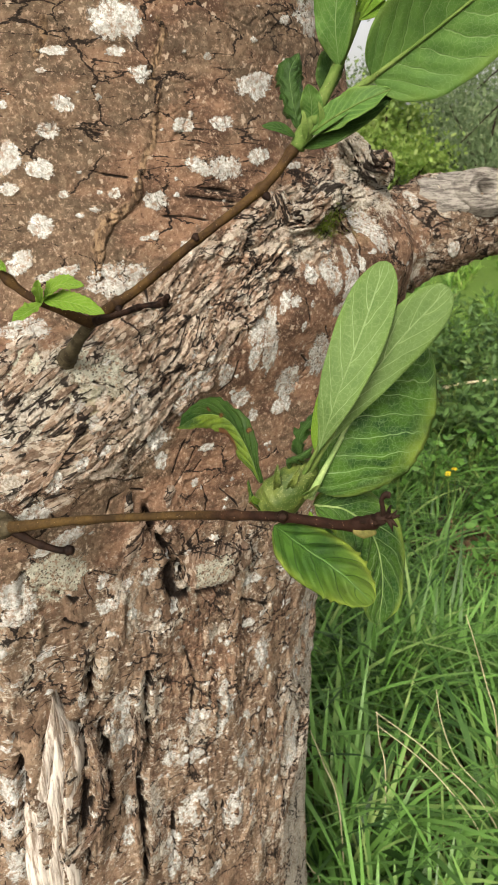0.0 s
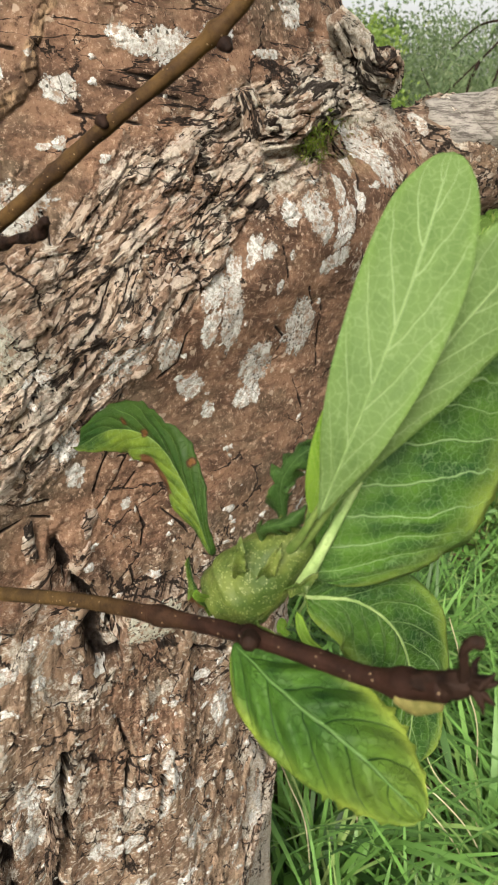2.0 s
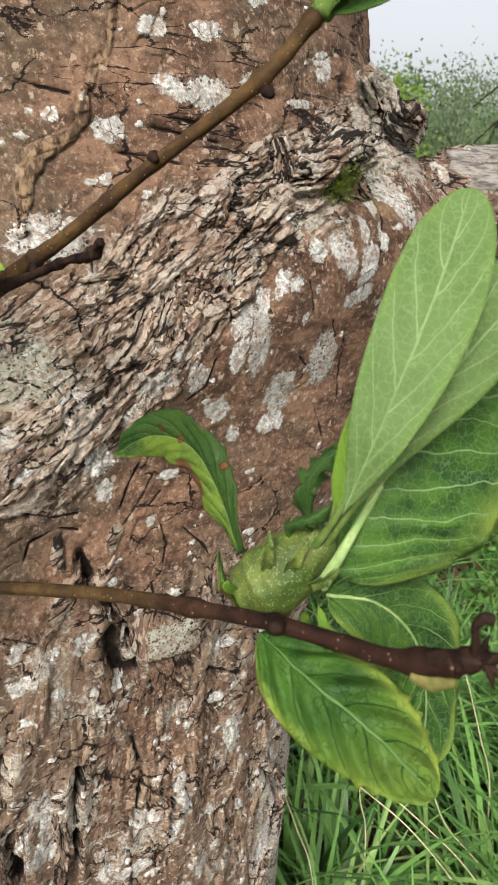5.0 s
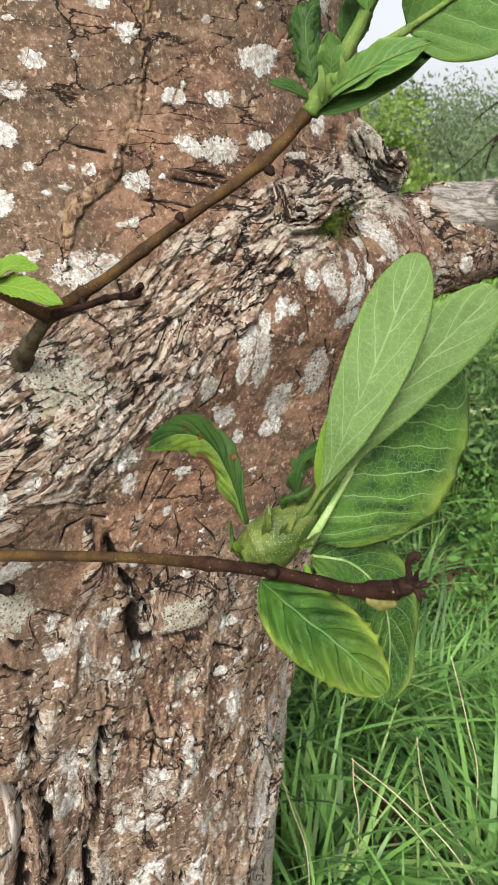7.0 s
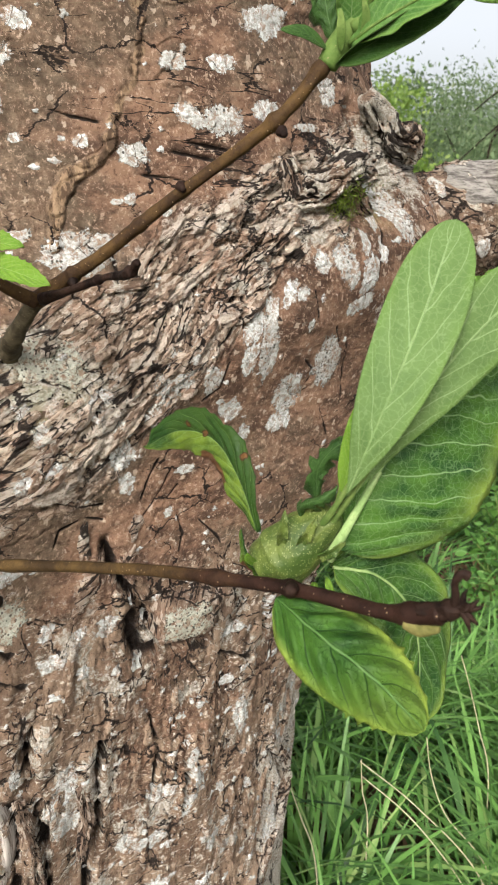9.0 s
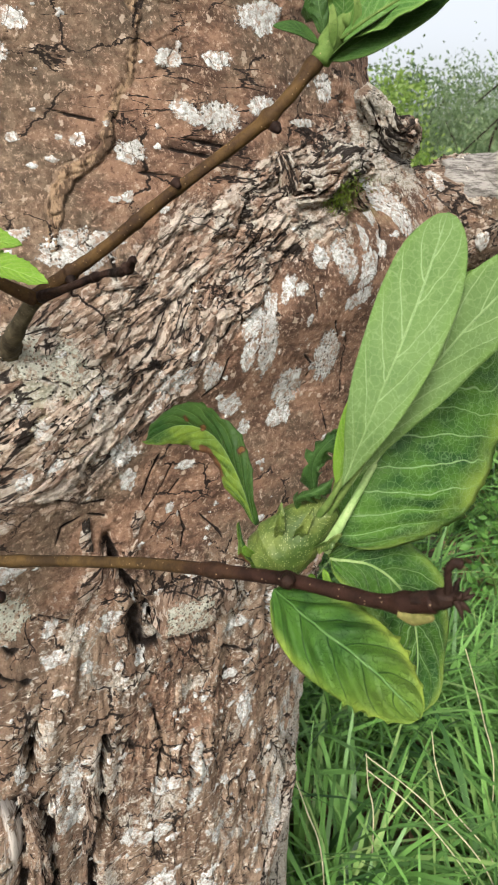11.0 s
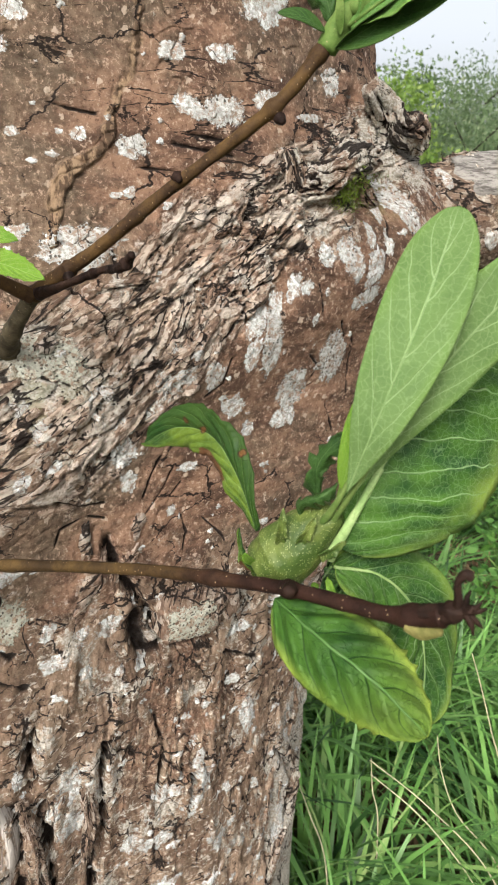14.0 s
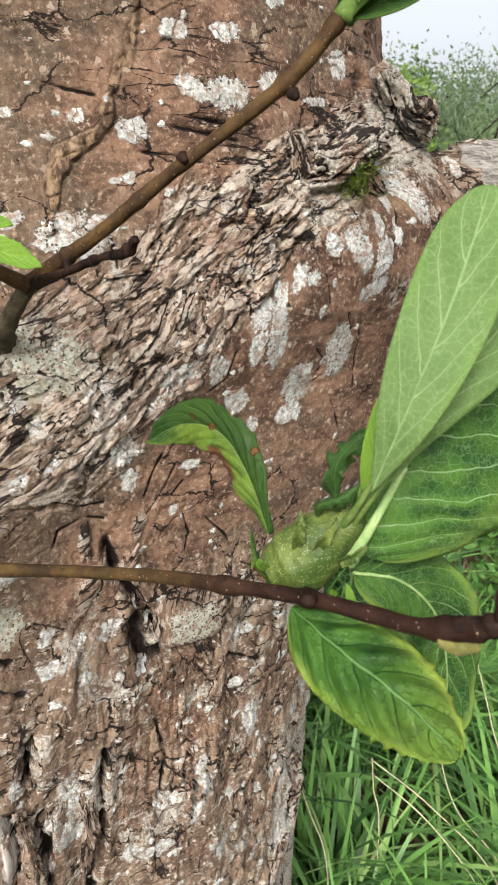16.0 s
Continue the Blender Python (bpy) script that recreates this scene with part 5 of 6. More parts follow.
for k, (dx, dy, dz) in enumerate([(0.0030, -0.001, 0.0028), (0.0042, 0.001, -0.0006), (0.0034, -0.002, -0.0024), (0.0015, 0.002, 0.003), (0.0020, -0.002, -0.0042), (0.0040, -0.001, 0.0012), (0.0010, -0.002, 0.0022)]):
    hung(part("bud_scale", shell("bud_scale", *tube([(0.0610, 0.1872, 0.8718), (0.0610 + dx * 0.6, 0.1872 + dy, 0.8718 + dz * 0.4), (0.0610 + dx, 0.1872 + dy, 0.8718 + dz)], [0.0009, 0.0006, 0.0002], 16, 8, (), 0.6, 17 + k), DEADTWIG), None, "dry dark scale"), tip_end)
BUDMAT = twig_material("pale_bud", (0.06, 0.062, 0.015), (0.17, 0.15, 0.055), 0.0)
hung(part("bud", shell("bud", *tube([(0.0520, 0.1925, 0.8640), (0.0548, 0.1907, 0.8638), (0.0582, 0.1892, 0.8650)], [0.0015, 0.0018, 0.0008], 20, 14, (), 0.1, 21), BUDMAT), None, "small yellow-green bud"), low)
hung(part("bud_scar", shell("bud_scar", *tube([(0.0285, 0.2115, 0.8585), (0.0280, 0.2090, 0.8590)], [0.0018, 0.0015], 8, 14, (), 0.2, 22), DEADTWIG), None, "round dark bud scar"), low)


def flecked():
    m = Mat("swollen_bud", 0.5, 0.2)
    col = m.mix(m.step(m.noise(120, 4), 0.36, 0.64), (0.030, 0.056, 0.010), (0.082, 0.108, 0.022))
    col = m.mix(m.math("MULTIPLY", m.step(m.noise(48, 2), 0.52, 0.72), 0.55), col, (0.15, 0.105, 0.035))
    seed = m.t.nodes.new("ShaderNodeTexVoronoi")
    m.put(seed.inputs["Vector"], m.pos)
    seed.inputs["Scale"].default_value = 2100
    apart = m.n("SeparateColor", i0=seed.outputs["Color"])
    dot = m.math("MULTIPLY", m.step(seed.outputs["Distance"], 0.42, 0.22), m.math("GREATER_THAN", apart, 0.55))
    col = m.mix(m.math("MULTIPLY", dot, 0.5), col, (0.30, 0.32, 0.15))
    col = m.mix(m.math("MULTIPLY", m.step(m.noise(90, 3), 0.62, 0.72), 0.5), col, (0.40, 0.40, 0.28))
    return m.done(col, m.bump(m.noise(420, 4), 0.0009, 0.7))


GALLMAT = flecked()
gall = hung(part("swollen_bud", shell("swollen_bud", *tube([(0.0215, 0.2315, 0.8520), (0.0265, 0.2310, 0.8560), (0.0320, 0.2300, 0.8625), (0.0385, 0.2280, 0.8700)], [0.0068, 0.0088, 0.0074, 0.0036], 60, 44, (), 0.10, 23, 0.0003, 90), GALLMAT), None, "swollen yellow-green bud with pale flecks"), low)
for k, (x, y, z, dx, dy, dz) in enumerate([(0.0300, 0.2235, 0.8625, 0.0040, -0.0010, 0.0100), (0.0350, 0.2245, 0.8590, 0.0065, -0.0015, 0.0065), (0.0255, 0.2245, 0.8620, 0.0005, -0.0010, 0.0110), (0.0280, 0.2235, 0.8520, 0.0070, -0.0030, -0.0005), (0.0330, 0.2290, 0.8640, 0.0010, 0.0005, 0.0105)]):
    a, b = np.array((x, y, z)), np.array((x + dx, y + dy, z + dz))
    leaf("bud_scale", [tuple(a + (0, 0.0012, 0)), tuple((a + b) / 2 + (0, -0.0010, 0)), tuple(b)], 0.0015, (0.1, -1, 0.1), GALLMAT, "frayed bud scale", gall, 0.35, 14, 10, 0.15, 0.0004, nu=22, nv=4, seed=40 + k)
for k, (x, z) in enumerate([(0.0195, 0.8545), (0.0350, 0.8500), (0.0380, 0.8520)]):
    leaf("bract", [(x, 0.228, z), (x + 0.002 * (k - 1), 0.224, z + 0.004 - 0.004 * k), (x + 0.004 * (k - 0.6), 0.223, z + 0.006 - 0.006 * k)], 0.0012, (0, -1, 0.3), YOUNG, "withered pale bract", low, 0.4, 20, nu=12, nv=3, seed=50 + k)

# petioles of the whorl
rib([(0.0345, 0.2275, 0.8655), (0.0385, 0.2220, 0.8760), (0.0430, 0.2190, 0.8890)], 0.0013, 0.0003, low, SHOOT, "petiole", "pale green leaf stalk")
rib([(0.0360, 0.2275, 0.8650), (0.0415, 0.2238, 0.8770), (0.0490, 0.2252, 0.8905)], 0.0013, 0.0003, low, SHOOT, "petiole", "pale green leaf stalk")
PALERIB = twig_material("pale_rib", (0.120, 0.190, 0.068), (0.155, 0.230, 0.090), 0.0)
PALESTALK = twig_material("pale_stalk", (0.16, 0.25, 0.085), (0.27, 0.36, 0.15), 0.0)
rib([(0.0380, 0.2270, 0.8580), (0.0425, 0.2275, 0.8680), (0.0500, 0.2345, 0.8800)], 0.0017, 0.0007, low, PALESTALK, "petiole", "thick pale leaf stalk")

S1 = [(0.0405, 0.2195, 0.8800), (0.0462, 0.2180, 0.9005), (0.0550, 0.2290, 0.9220), (0.0635, 0.2470, 0.9420)]
F1 = (-0.25, -1.0, 0.30)
l1 = leaf("leaf", S1, 0.0093, F1, PALE, "upright oval leaf, matt pale green", low, 0.66, 7, 4, 0.0, 0.0004, sharp=0.56, nu=80, seed=1, puff=0.0002, pairs=5)
rib(lift(S1, F1, 0.0001), 0.00030, 0.00008, l1, PALERIB)
S2 = [(0.0430, 0.2235, 0.8790), (0.0530, 0.2265, 0.8970), (0.0675, 0.2325, 0.9160), (0.0850, 0.2390, 0.9340)]
F2 = (0.05, -1.0, 0.25)
l2 = leaf("leaf", S2, 0.0090, F2, PALE, "upright oblong leaf, matt pale green", low, 0.72, 5, -6, 0.0, 0.0004, sharp=0.47, nu=80, seed=2, puff=0.0002, pairs=5)
rib(lift(S2, F2, 0.0001), 0.00030, 0.00008, l2, PALERIB)
S3 = [(0.0400, 0.2290, 0.8600), (0.0490, 0.2345, 0.8790), (0.0640, 0.2500, 0.8990), (0.0800, 0.2640, 0.9120)]
F3 = (0.10, -0.9, 0.42)
l3 = leaf("leaf", S3, 0.0195, F3, DARK, "broad dark green leaf, strongly veined, paler rim", low, 0.52, 8, -22, 0.03, 0.0011, skew=0.6, sharp=0.42, nu=80, nv=14, seed=3, puff=0.0006)
rib(lift(S3, F3, 0.0001), 0.0009, 0.0002, l3, PALESTALK)
S4 = [(0.0190, 0.2400, 0.8575), (0.0130, 0.2480, 0.8698), (0.0050, 0.2560, 0.8782), (-0.0062, 0.2640, 0.8776), (-0.0180, 0.2710, 0.8692)]
l4 = leaf("leaf", S4, 0.0074, (-0.75, -0.9, 0.15), SPOTTED, "curled leaf, dark green with yellow and brown spots", low, 0.5, 28, -30, 0.10, 0.0010, sharp=0.7, nu=70, nv=12, seed=4, puff=0.00035, pairs=8, ragged=0.1)
S5 = [(0.0250, 0.2190, 0.8505), (0.0355, 0.2070, 0.8487), (0.0480, 0.1985, 0.8440), (0.0592, 0.1920, 0.8362)]
F5 = (-0.10, -0.75, 0.72)
l5 = leaf("leaf", S5, 0.0114, F5, TOOTHED, "drooping toothed leaf, dark green with yellowing rim", low, 0.47, -10, -12, 0.22, 0.0007, sharp=0.55, nu=100, nv=14, seed=5, puff=0.0013, pairs=5, teeth_from=0.62)
S6 = [(0.0400, 0.2330, 0.8520), (0.0530, 0.2365, 0.8480), (0.0640, 0.2400, 0.8350), (0.0690, 0.2400, 0.8150), (0.0680, 0.2360, 0.7950)]
l6 = leaf("leaf", S6, 0.0128, (0.35, -0.85, 0.40), DARK, "broad hanging dark green leaf with pale midrib", low, 0.5, 18, -20, 0.0, 0.0012, sharp=0.5, nu=70, nv=12, seed=6, puff=0.0010)
rib(lift(S6, (0.35, -0.85, 0.40), 0.0001), 0.0005, 0.0001, l6, PALESTALK)
leaf("leaf", [(0.0310, 0.2300, 0.8660), (0.0300, 0.2260, 0.8730), (0.0350, 0.2230, 0.8770), (0.0385, 0.2240, 0.8800)], 0.0036, (-0.2, -0.8, 0.6), DUSK, "small crumpled dark leaf", low, 0.5, -25, -40, 0.2, 0.0014, seed=7, ragged=0.6)
leaf("leaf", [(0.0350, 0.2350, 0.8680), (0.0340, 0.2340, 0.8800), (0.0400, 0.2330, 0.8880), (0.0455, 0.2330, 0.8840)], 0.0040, (0.1, -0.6, 0.7), DUSK, "small crumpled dark leaf", low, 0.5, 25, -60, 0.25, 0.0018, seed=8, ragged=0.6)
leaf("bract", [(0.0395, 0.2225, 0.8790), (0.0405, 0.2205, 0.8900), (0.0412, 0.2205, 0.9030)], 0.0026, (-0.3, -1, 0), YOUNG, "narrow bright green bract", low, 0.5, 15, nu=24, nv=4, seed=9)
leaf("leaf", [(0.0215, 0.2300, 0.8500), (0.0170, 0.2270, 0.8560), (0.0150, 0.2290, 0.8640)], 0.0016, (-0.2, -1, 0), SPOTTED, "thin withered leaf scrap", low, 0.5, 30, 30, 0.2, 0.0008, nu=20, nv=4, seed=10)

# the slanting twig
high = thing("leafy_twig", (-0.083, 0.330, 0.886), "slanting brown twig on the trunk with a tuft of young leaves", "twig", "twigs on the trunk")
hung(part("stem_base", shell("stem_base", *tube([(-0.098, 0.360, 0.870), (-0.090, 0.345, 0.878), (-0.082, 0.328, 0.886), (-0.072, 0.316, 0.897), (-0.062, 0.307, 0.908)], [0.0064, 0.0050, 0.0037, 0.0029, 0.0027], 70, 24, [(0.30, 0.0011, 0.03), (0.40, 0.0008, 0.025), (0.62, 0.0004, 0.02)], 0.14, 31, 0.0004, 120), OLDTWIG), None, "thick grey-olive foot of the twig"), high)
HIGH = [(-0.063, 0.308, 0.907), (-0.049, 0.302, 0.9165), (-0.036, 0.298, 0.925), (-0.014, 0.294, 0.942), (0.0175, 0.2895, 0.965), (0.0315, 0.2905, 0.981)]
hung(part("stem", shell("stem", *tube(HIGH, [0.0030, 0.0024, 0.0021, 0.0019, 0.0018, 0.0021], 130, 18, [(0.22, 0.0006, 0.012), (0.52, 0.0004, 0.01), (0.80, 0.0010, 0.012), (0.97, 0.0006, 0.02)], 0.07, 32, 0.00028), TWIG), None, "smooth brown stem"), high)
hung(part("side_twig", shell("side_twig", *tube([(-0.060, 0.3045, 0.908), (-0.046, 0.293, 0.9135), (-0.032, 0.281, 0.9195), (-0.0225, 0.270, 0.9225), (-0.0185, 0.2655, 0.9265)], [0.0022, 0.0012, 0.0010, 0.0014, 0.0010], 90, 16, [(0.82, 0.0007, 0.03), (0.45, 0.0005, 0.02), (0.62, 0.0003, 0.02)], 0.35, 33, 0.0004, 200), DEADTWIG), None, "blackened dead side twig"), high)
for at in ((-0.047, 0.2975, 0.9155), (0.0195, 0.2870, 0.9625), (-0.0105, 0.2925, 0.9465)):
    hung(part("bud", shell("bud", *tube([at, (at[0] + 0.0012, at[1] - 0.002, at[2] - 0.0012)], [0.0018, 0.0009], 8, 10, (), 0.25, 34), DEADTWIG), None, "small dark bud"), high)
hung(part("side_shoot", shell("side_shoot", *tube([(-0.0625, 0.305, 0.907), (-0.072, 0.297, 0.9140), (-0.086, 0.291, 0.9230), (-0.0965, 0.288, 0.9345)], [0.0028, 0.0021, 0.0019, 0.0016], 50, 14, [(0.85, 0.001, 0.06)], 0.08, 35), TWIG), None, "side shoot"), high)
for k, (spine, w, f) in enumerate([
        ([(-0.078, 0.290, 0.9205), (-0.064, 0.284, 0.9205), (-0.0485, 0.280, 0.9165)], 0.0046, (0, -0.8, 0.6)),
        ([(-0.079, 0.290, 0.9190), (-0.083, 0.285, 0.9165), (-0.0900, 0.282, 0.9130)], 0.0036, (-0.2, -0.8, 0.6)),
        ([(-0.078, 0.290, 0.9210), (-0.069, 0.287, 0.9275), (-0.0580, 0.286, 0.9270)], 0.0040, (0.1, -0.7, 0.7)),
        ([(-0.079, 0.290, 0.9190), (-0.078, 0.286, 0.9250), (-0.0770, 0.284, 0.9300)], 0.0026, (-0.1, -1, 0.1)),
        ([(-0.0955, 0.288, 0.9325), (-0.100, 0.284, 0.9345), (-0.1050, 0.282, 0.9300)], 0.0034, (-0.3, -0.8, 0.4)),
        ([(-0.0960, 0.288, 0.9340), (-0.093, 0.284, 0.9360), (-0.0900, 0.283, 0.9340)], 0.0022, (0.1, -0.8, 0.6))]):
    leaf("leaf", spine, w, f, YOUNG, "small bright yellow-green young leaf", high, 0.5, 14, 10, 0.22, 0.0005, nu=90, nv=7, seed=60 + k, puff=0.0005)

# tuft at the end of the slanting twig
hung(part("shoot", shell("shoot", *tube([(0.0315, 0.2905, 0.980), (0.0370, 0.2910, 0.9895), (0.0450, 0.2900, 1.0050), (0.0550, 0.2880, 1.0290), (0.0590, 0.2870, 1.0420)], [0.0030, 0.0030, 0.0021, 0.0018, 0.0014], 50, 16, [(0.12, 0.0005, 0.08)], 0.06, 71), SHOOT), None, "soft green shoot"), high)
rib([(0.0380, 0.2890, 0.9890), (0.0480, 0.2870, 0.9965), (0.0600, 0.2850, 1.0040)], 0.0020, 0.0014, high, SHOOT, "petiole", "green leaf stalk")
SU = [(0.0590, 0.2850, 1.0035), (0.0780, 0.2830, 1.0165), (0.1000, 0.2800, 1.0325), (0.1320, 0.2740, 1.0560)]
FU = (0.10, -0.95, -0.25)
lu = leaf("leaf", SU, 0.0215, FU, MIDGREEN, "long green leaf with pale midrib", high, 0.45, 6, 8, 0.0, 0.0006, sharp=0.5, nu=80, nv=12, seed=72, puff=0.0004)
rib(lift(SU, FU, 0.0003), 0.0010, 0.0003, lu, SHOOT)
leaf("leaf", [(0.0470, 0.2880, 1.0080), (0.0450, 0.2850, 1.0230), (0.0470, 0.2840, 1.0400), (0.0520, 0.2850, 1.0600)], 0.0085, (-0.2, -1, 0.1), MIDGREEN, "upright green leaf", high, 0.5, 18, 6, 0.05, 0.0008, seed=73)
leaf("leaf", [(0.0330, 0.2920, 0.9860), (0.0300, 0.2930, 0.9960), (0.0285, 0.2960, 1.0070), (0.0320, 0.2990, 1.0140)], 0.0082, (-0.1, -1, 0.1), DUSK, "dark puckered leaf with curled rim", high, 0.55, 20, -60, 0.15, 0.0018, ragged=0.35, seed=74, puff=0.0009)
leaf("leaf", [(0.0370, 0.2900, 0.9880), (0.0370, 0.2870, 0.9950), (0.0355, 0.2850, 1.0020)], 0.0045, (-0.1, -1, 0.2), MIDGREEN, "small round green leaf", high, 0.5, 8, 10, 0.0, 0.0004, nu=26, nv=6, seed=75)
SB = [(0.0370, 0.2880, 0.9850), (0.0450, 0.2830, 0.9900), (0.0550, 0.2800, 0.9950), (0.0655, 0.2790, 0.9990)]
lb = leaf("leaf", SB, 0.0062, (0.25, -0.8, 0.55), MIDGREEN, "bright green lance-shaped leaf", high, 0.5, 8, 8, 0.06, 0.0006, seed=76)
rib(lift(SB, (0.25, -0.8, 0.55), 0.0003), 0.0006, 0.0002, lb, SHOOT)
leaf("leaf", [(0.0340, 0.2880, 0.9800), (0.0440, 0.2850, 0.9855), (0.0560, 0.2860, 0.9925), (0.0700, 0.2900, 1.0010)], 0.0062, (0.15, -0.95, -0.3), DUSK, "dark folded leaf, blackened at the tip", high, 0.5, 30, 24, 0.0, 0.0003, seed=77)
hung(part("leaf_tip", shell("leaf_tip", *tube([(0.0660, 0.2890, 0.9985), (0.0710, 0.2900, 1.0015), (0.0735, 0.2905, 1.0040), (0.0765, 0.2905, 1.0050)], [0.0010, 0.0008, 0.0009, 0.0003], 24, 8, (), 0.5, 78), DEADTWIG), None, "withered black leaf tip"), high)
leaf("leaf", [(0.0430, 0.2960, 0.9980), (0.0440, 0.3000, 1.0080), (0.0480, 0.3040, 1.0200)], 0.0055, (-0.1, -1, 0.0), DUSK, "dark shaded leaf", high, 0.5, 20, 0, 0.1, 0.0010, seed=78)
leaf("leaf", [(0.0310, 0.2890, 0.9840), (0.0250, 0.2870, 0.9870), (0.0180, 0.2870, 0.9880)], 0.0026, (-0.1, -0.7, 0.7), DUSK, "tiny side leaf", high, 0.5, 12, nu=26, nv=5, seed=79)
leaf("bract", [(0.0350, 0.2870, 0.9830), (0.0345, 0.2850, 0.9880), (0.0340, 0.2845, 0.9930)], 0.0013, (-0.2, -1, 0), SHOOT, "yellowish bract", high, 0.45, 10, nu=16, nv=4, seed=80)
leaf("bract", [(0.0400, 0.2870, 0.9860), (0.0410, 0.2850, 0.9910), (0.0395, 0.2840, 0.9960)], 0.0011, (-0.2, -1, 0), SHOOT, "yellowish bract", high, 0.45, 10, nu=16, nv=4, seed=81)
for k, (x, z) in enumerate([(0.064, 1.030), (0.068, 1.024), (0.060, 1.036), (0.070, 1.034)]):
    leaf("leaf", [(0.0530, 0.2875, 1.0230), ((0.053 + x) / 2, 0.2850, (1.023 + z) / 2 + 0.002), (x, 0.284, z)], 0.0028, (0, -1, 0.2), YOUNG, "small pale folded leaf", high, 0.5, 20, nu=20, nv=4, seed=82 + k)


# ---- grass, weeds, bushes ----
GRASS = plain_leaf_material("grass_blade", (0.013, 0.044, 0.010), (0.120, 0.255, 0.058), (0.23, 0.32, 0.11), 0.40, 0.20, 3.0)
MEADOW = plain_leaf_material("meadow_blade", (0.095, 0.195, 0.035), (0.190, 0.320, 0.070), (0.29, 0.32, 0.12), 0.55, 0.32, 1.2)
WEED = plain_leaf_material("weed_leaf", (0.034, 0.098, 0.020), (0.098, 0.215, 0.042), (0.16, 0.26, 0.07), 0.5, 0.26, 4.0)
FERN = plain_leaf_material("fern_leaf", (0.020, 0.052, 0.016), (0.082, 0.158, 0.044), (0.15, 0.20, 0.07), 0.55, 0.24, 4.0)
BUSH = plain_leaf_material("bush_leaf", (0.045, 0.078, 0.035), (0.115, 0.165, 0.078), (0.18, 0.21, 0.12), 0.55, 0.28, 0.8)
FRESH = plain_leaf_material("fresh_leaf", (0.110, 0.180, 0.040), (0.190, 0.275, 0.070), (0.24, 0.30, 0.10), 0.5, 0.40, 0.8)
DRY = plain_leaf_material("dry_stalk", (0.34, 0.29, 0.18), (0.48, 0.42, 0.28), (0.28, 0.22, 0.13), 0.7, 0.1, 6.0)
LITTER = plain_leaf_material("leaf_litter", (0.12, 0.070, 0.040), (0.23, 0.150, 0.085), (0.32, 0.24, 0.15), 0.85, 0.05, 6.0)


def ground_at(x, y):
    return 0.03 * grain(np.asarray(x) / 0.7, np.asarray(y) / 0.7, 3, 4)


def blades(x, y, height, width, bend, rng, rows=8, az=None):
    """Curved tapering blades rooted at x, y; az: the way each one arches."""
    n = len(x)
    az = rng.uniform(0, 2 * np.pi, n) if az is None else az
    twist = az + np.pi / 2 + rng.uniform(-0.4, 0.4, n)
    t = np.linspace(0, 1, rows)[None, :]
    b = bend[:, None]
    reach = height[:, None] * (0.12 * t + 0.75 * b * t ** 2)
    up = height[:, None] * (t - 0.40 * b * t ** 2.6)
    root = (ground_at(x, y) - 0.01)[:, None]
    cx, cy, cz = x[:, None] + reach * np.cos(az)[:, None], y[:, None] + reach * np.sin(az)[:, None], root + up
    w = width[:, None] * 0.5 * (1 - t ** 2.2) ** 0.8 * (0.6 + 0.4 * np.minimum(1, t * 4)) + 0.0002
    ox, oy = w * np.cos(twist)[:, None], w * np.sin(twist)[:, None]
    v = np.stack([np.stack([cx - ox, cy - oy, cz], -1), np.stack([cx + ox, cy + oy, cz + w * 0.3], -1)], 2)
    i = np.arange(n * rows * 2).reshape(n, rows, 2)
    f = np.stack([i[:, :-1, 0], i[:, :-1, 1], i[:, 1:, 1], i[:, 1:, 0]], -1).reshape(-1, 4)
    return v.reshape(-1, 3), f


def clear_of_trunk(x, y):
    return np.hypot(x + 0.15, y - 0.50) > 0.27


def sward(name, tufts, each, y0, y1, spread, height, width, bend, material, label, seed):
    """Grass in the wide strip ahead: tufts whose blades arch outwards."""
    rng = np.random.default_rng(seed)
    y = y0 + (y1 - y0) * rng.random(tufts * 2) ** 1.1
    x = -0.25 + spread[0] + (0.35 + spread[1] * y) * rng.random(tufts * 2)
    bare = ((np.abs(x - 0.56) < 0.20) & (np.abs(y - 1.50) < 0.14)) | (np.hypot(x - 0.14, y - 0.84) < 0.10)
    keep = clear_of_trunk(x, y) & ~bare
    x, y = x[keep][:tufts], y[keep][:tufts]
    big = rng.uniform(0.7, 1.15, len(x))
    n = len(x) * each
    az = rng.uniform(0, 2 * np.pi, n)
    r = 0.035 * np.repeat(big, each) * rng.random(n) ** 0.5 * (height[1] / 0.35)
    bx, by = np.repeat(x, each) + r * np.cos(az), np.repeat(y, each) + r * np.sin(az)
    h = rng.uniform(*height, n) * np.repeat(big, each)
    v, f = blades(bx, by, h, rng.uniform(*width, n), rng.uniform(*bend, n), rng, 8, az + rng.normal(size=n) * 0.5)
    return tagged(new(name, shell(name, v, f, material)), label, "grass", kind="stuff")


sward("grass", 50, 40, 0.50, 1.15, (0.05, 0.62), (0.14, 0.36), (0.0040, 0.0120), (0.2, 1.5), GRASS, "long arching bright green grass behind the trunk", 1)
sward("grass", 110, 42, 1.0, 2.1, (0.05, 0.55), (0.12, 0.32), (0.0040, 0.0105), (0.2, 1.5), GRASS, "long arching bright green grass blades", 2)
sward("grass", 90, 26, 1.9, 4.2, (0.0, 0.55), (0.06, 0.20), (0.004, 0.008), (0.3, 1.4), GRASS, "short tufts of green grass", 3)
sward("grass", 520, 22, 3.4, 13.0, (-0.3, 0.60), (0.08, 0.20), (0.010, 0.020), (0.2, 1.2), MEADOW, "pale green meadow grass farther off", 4)
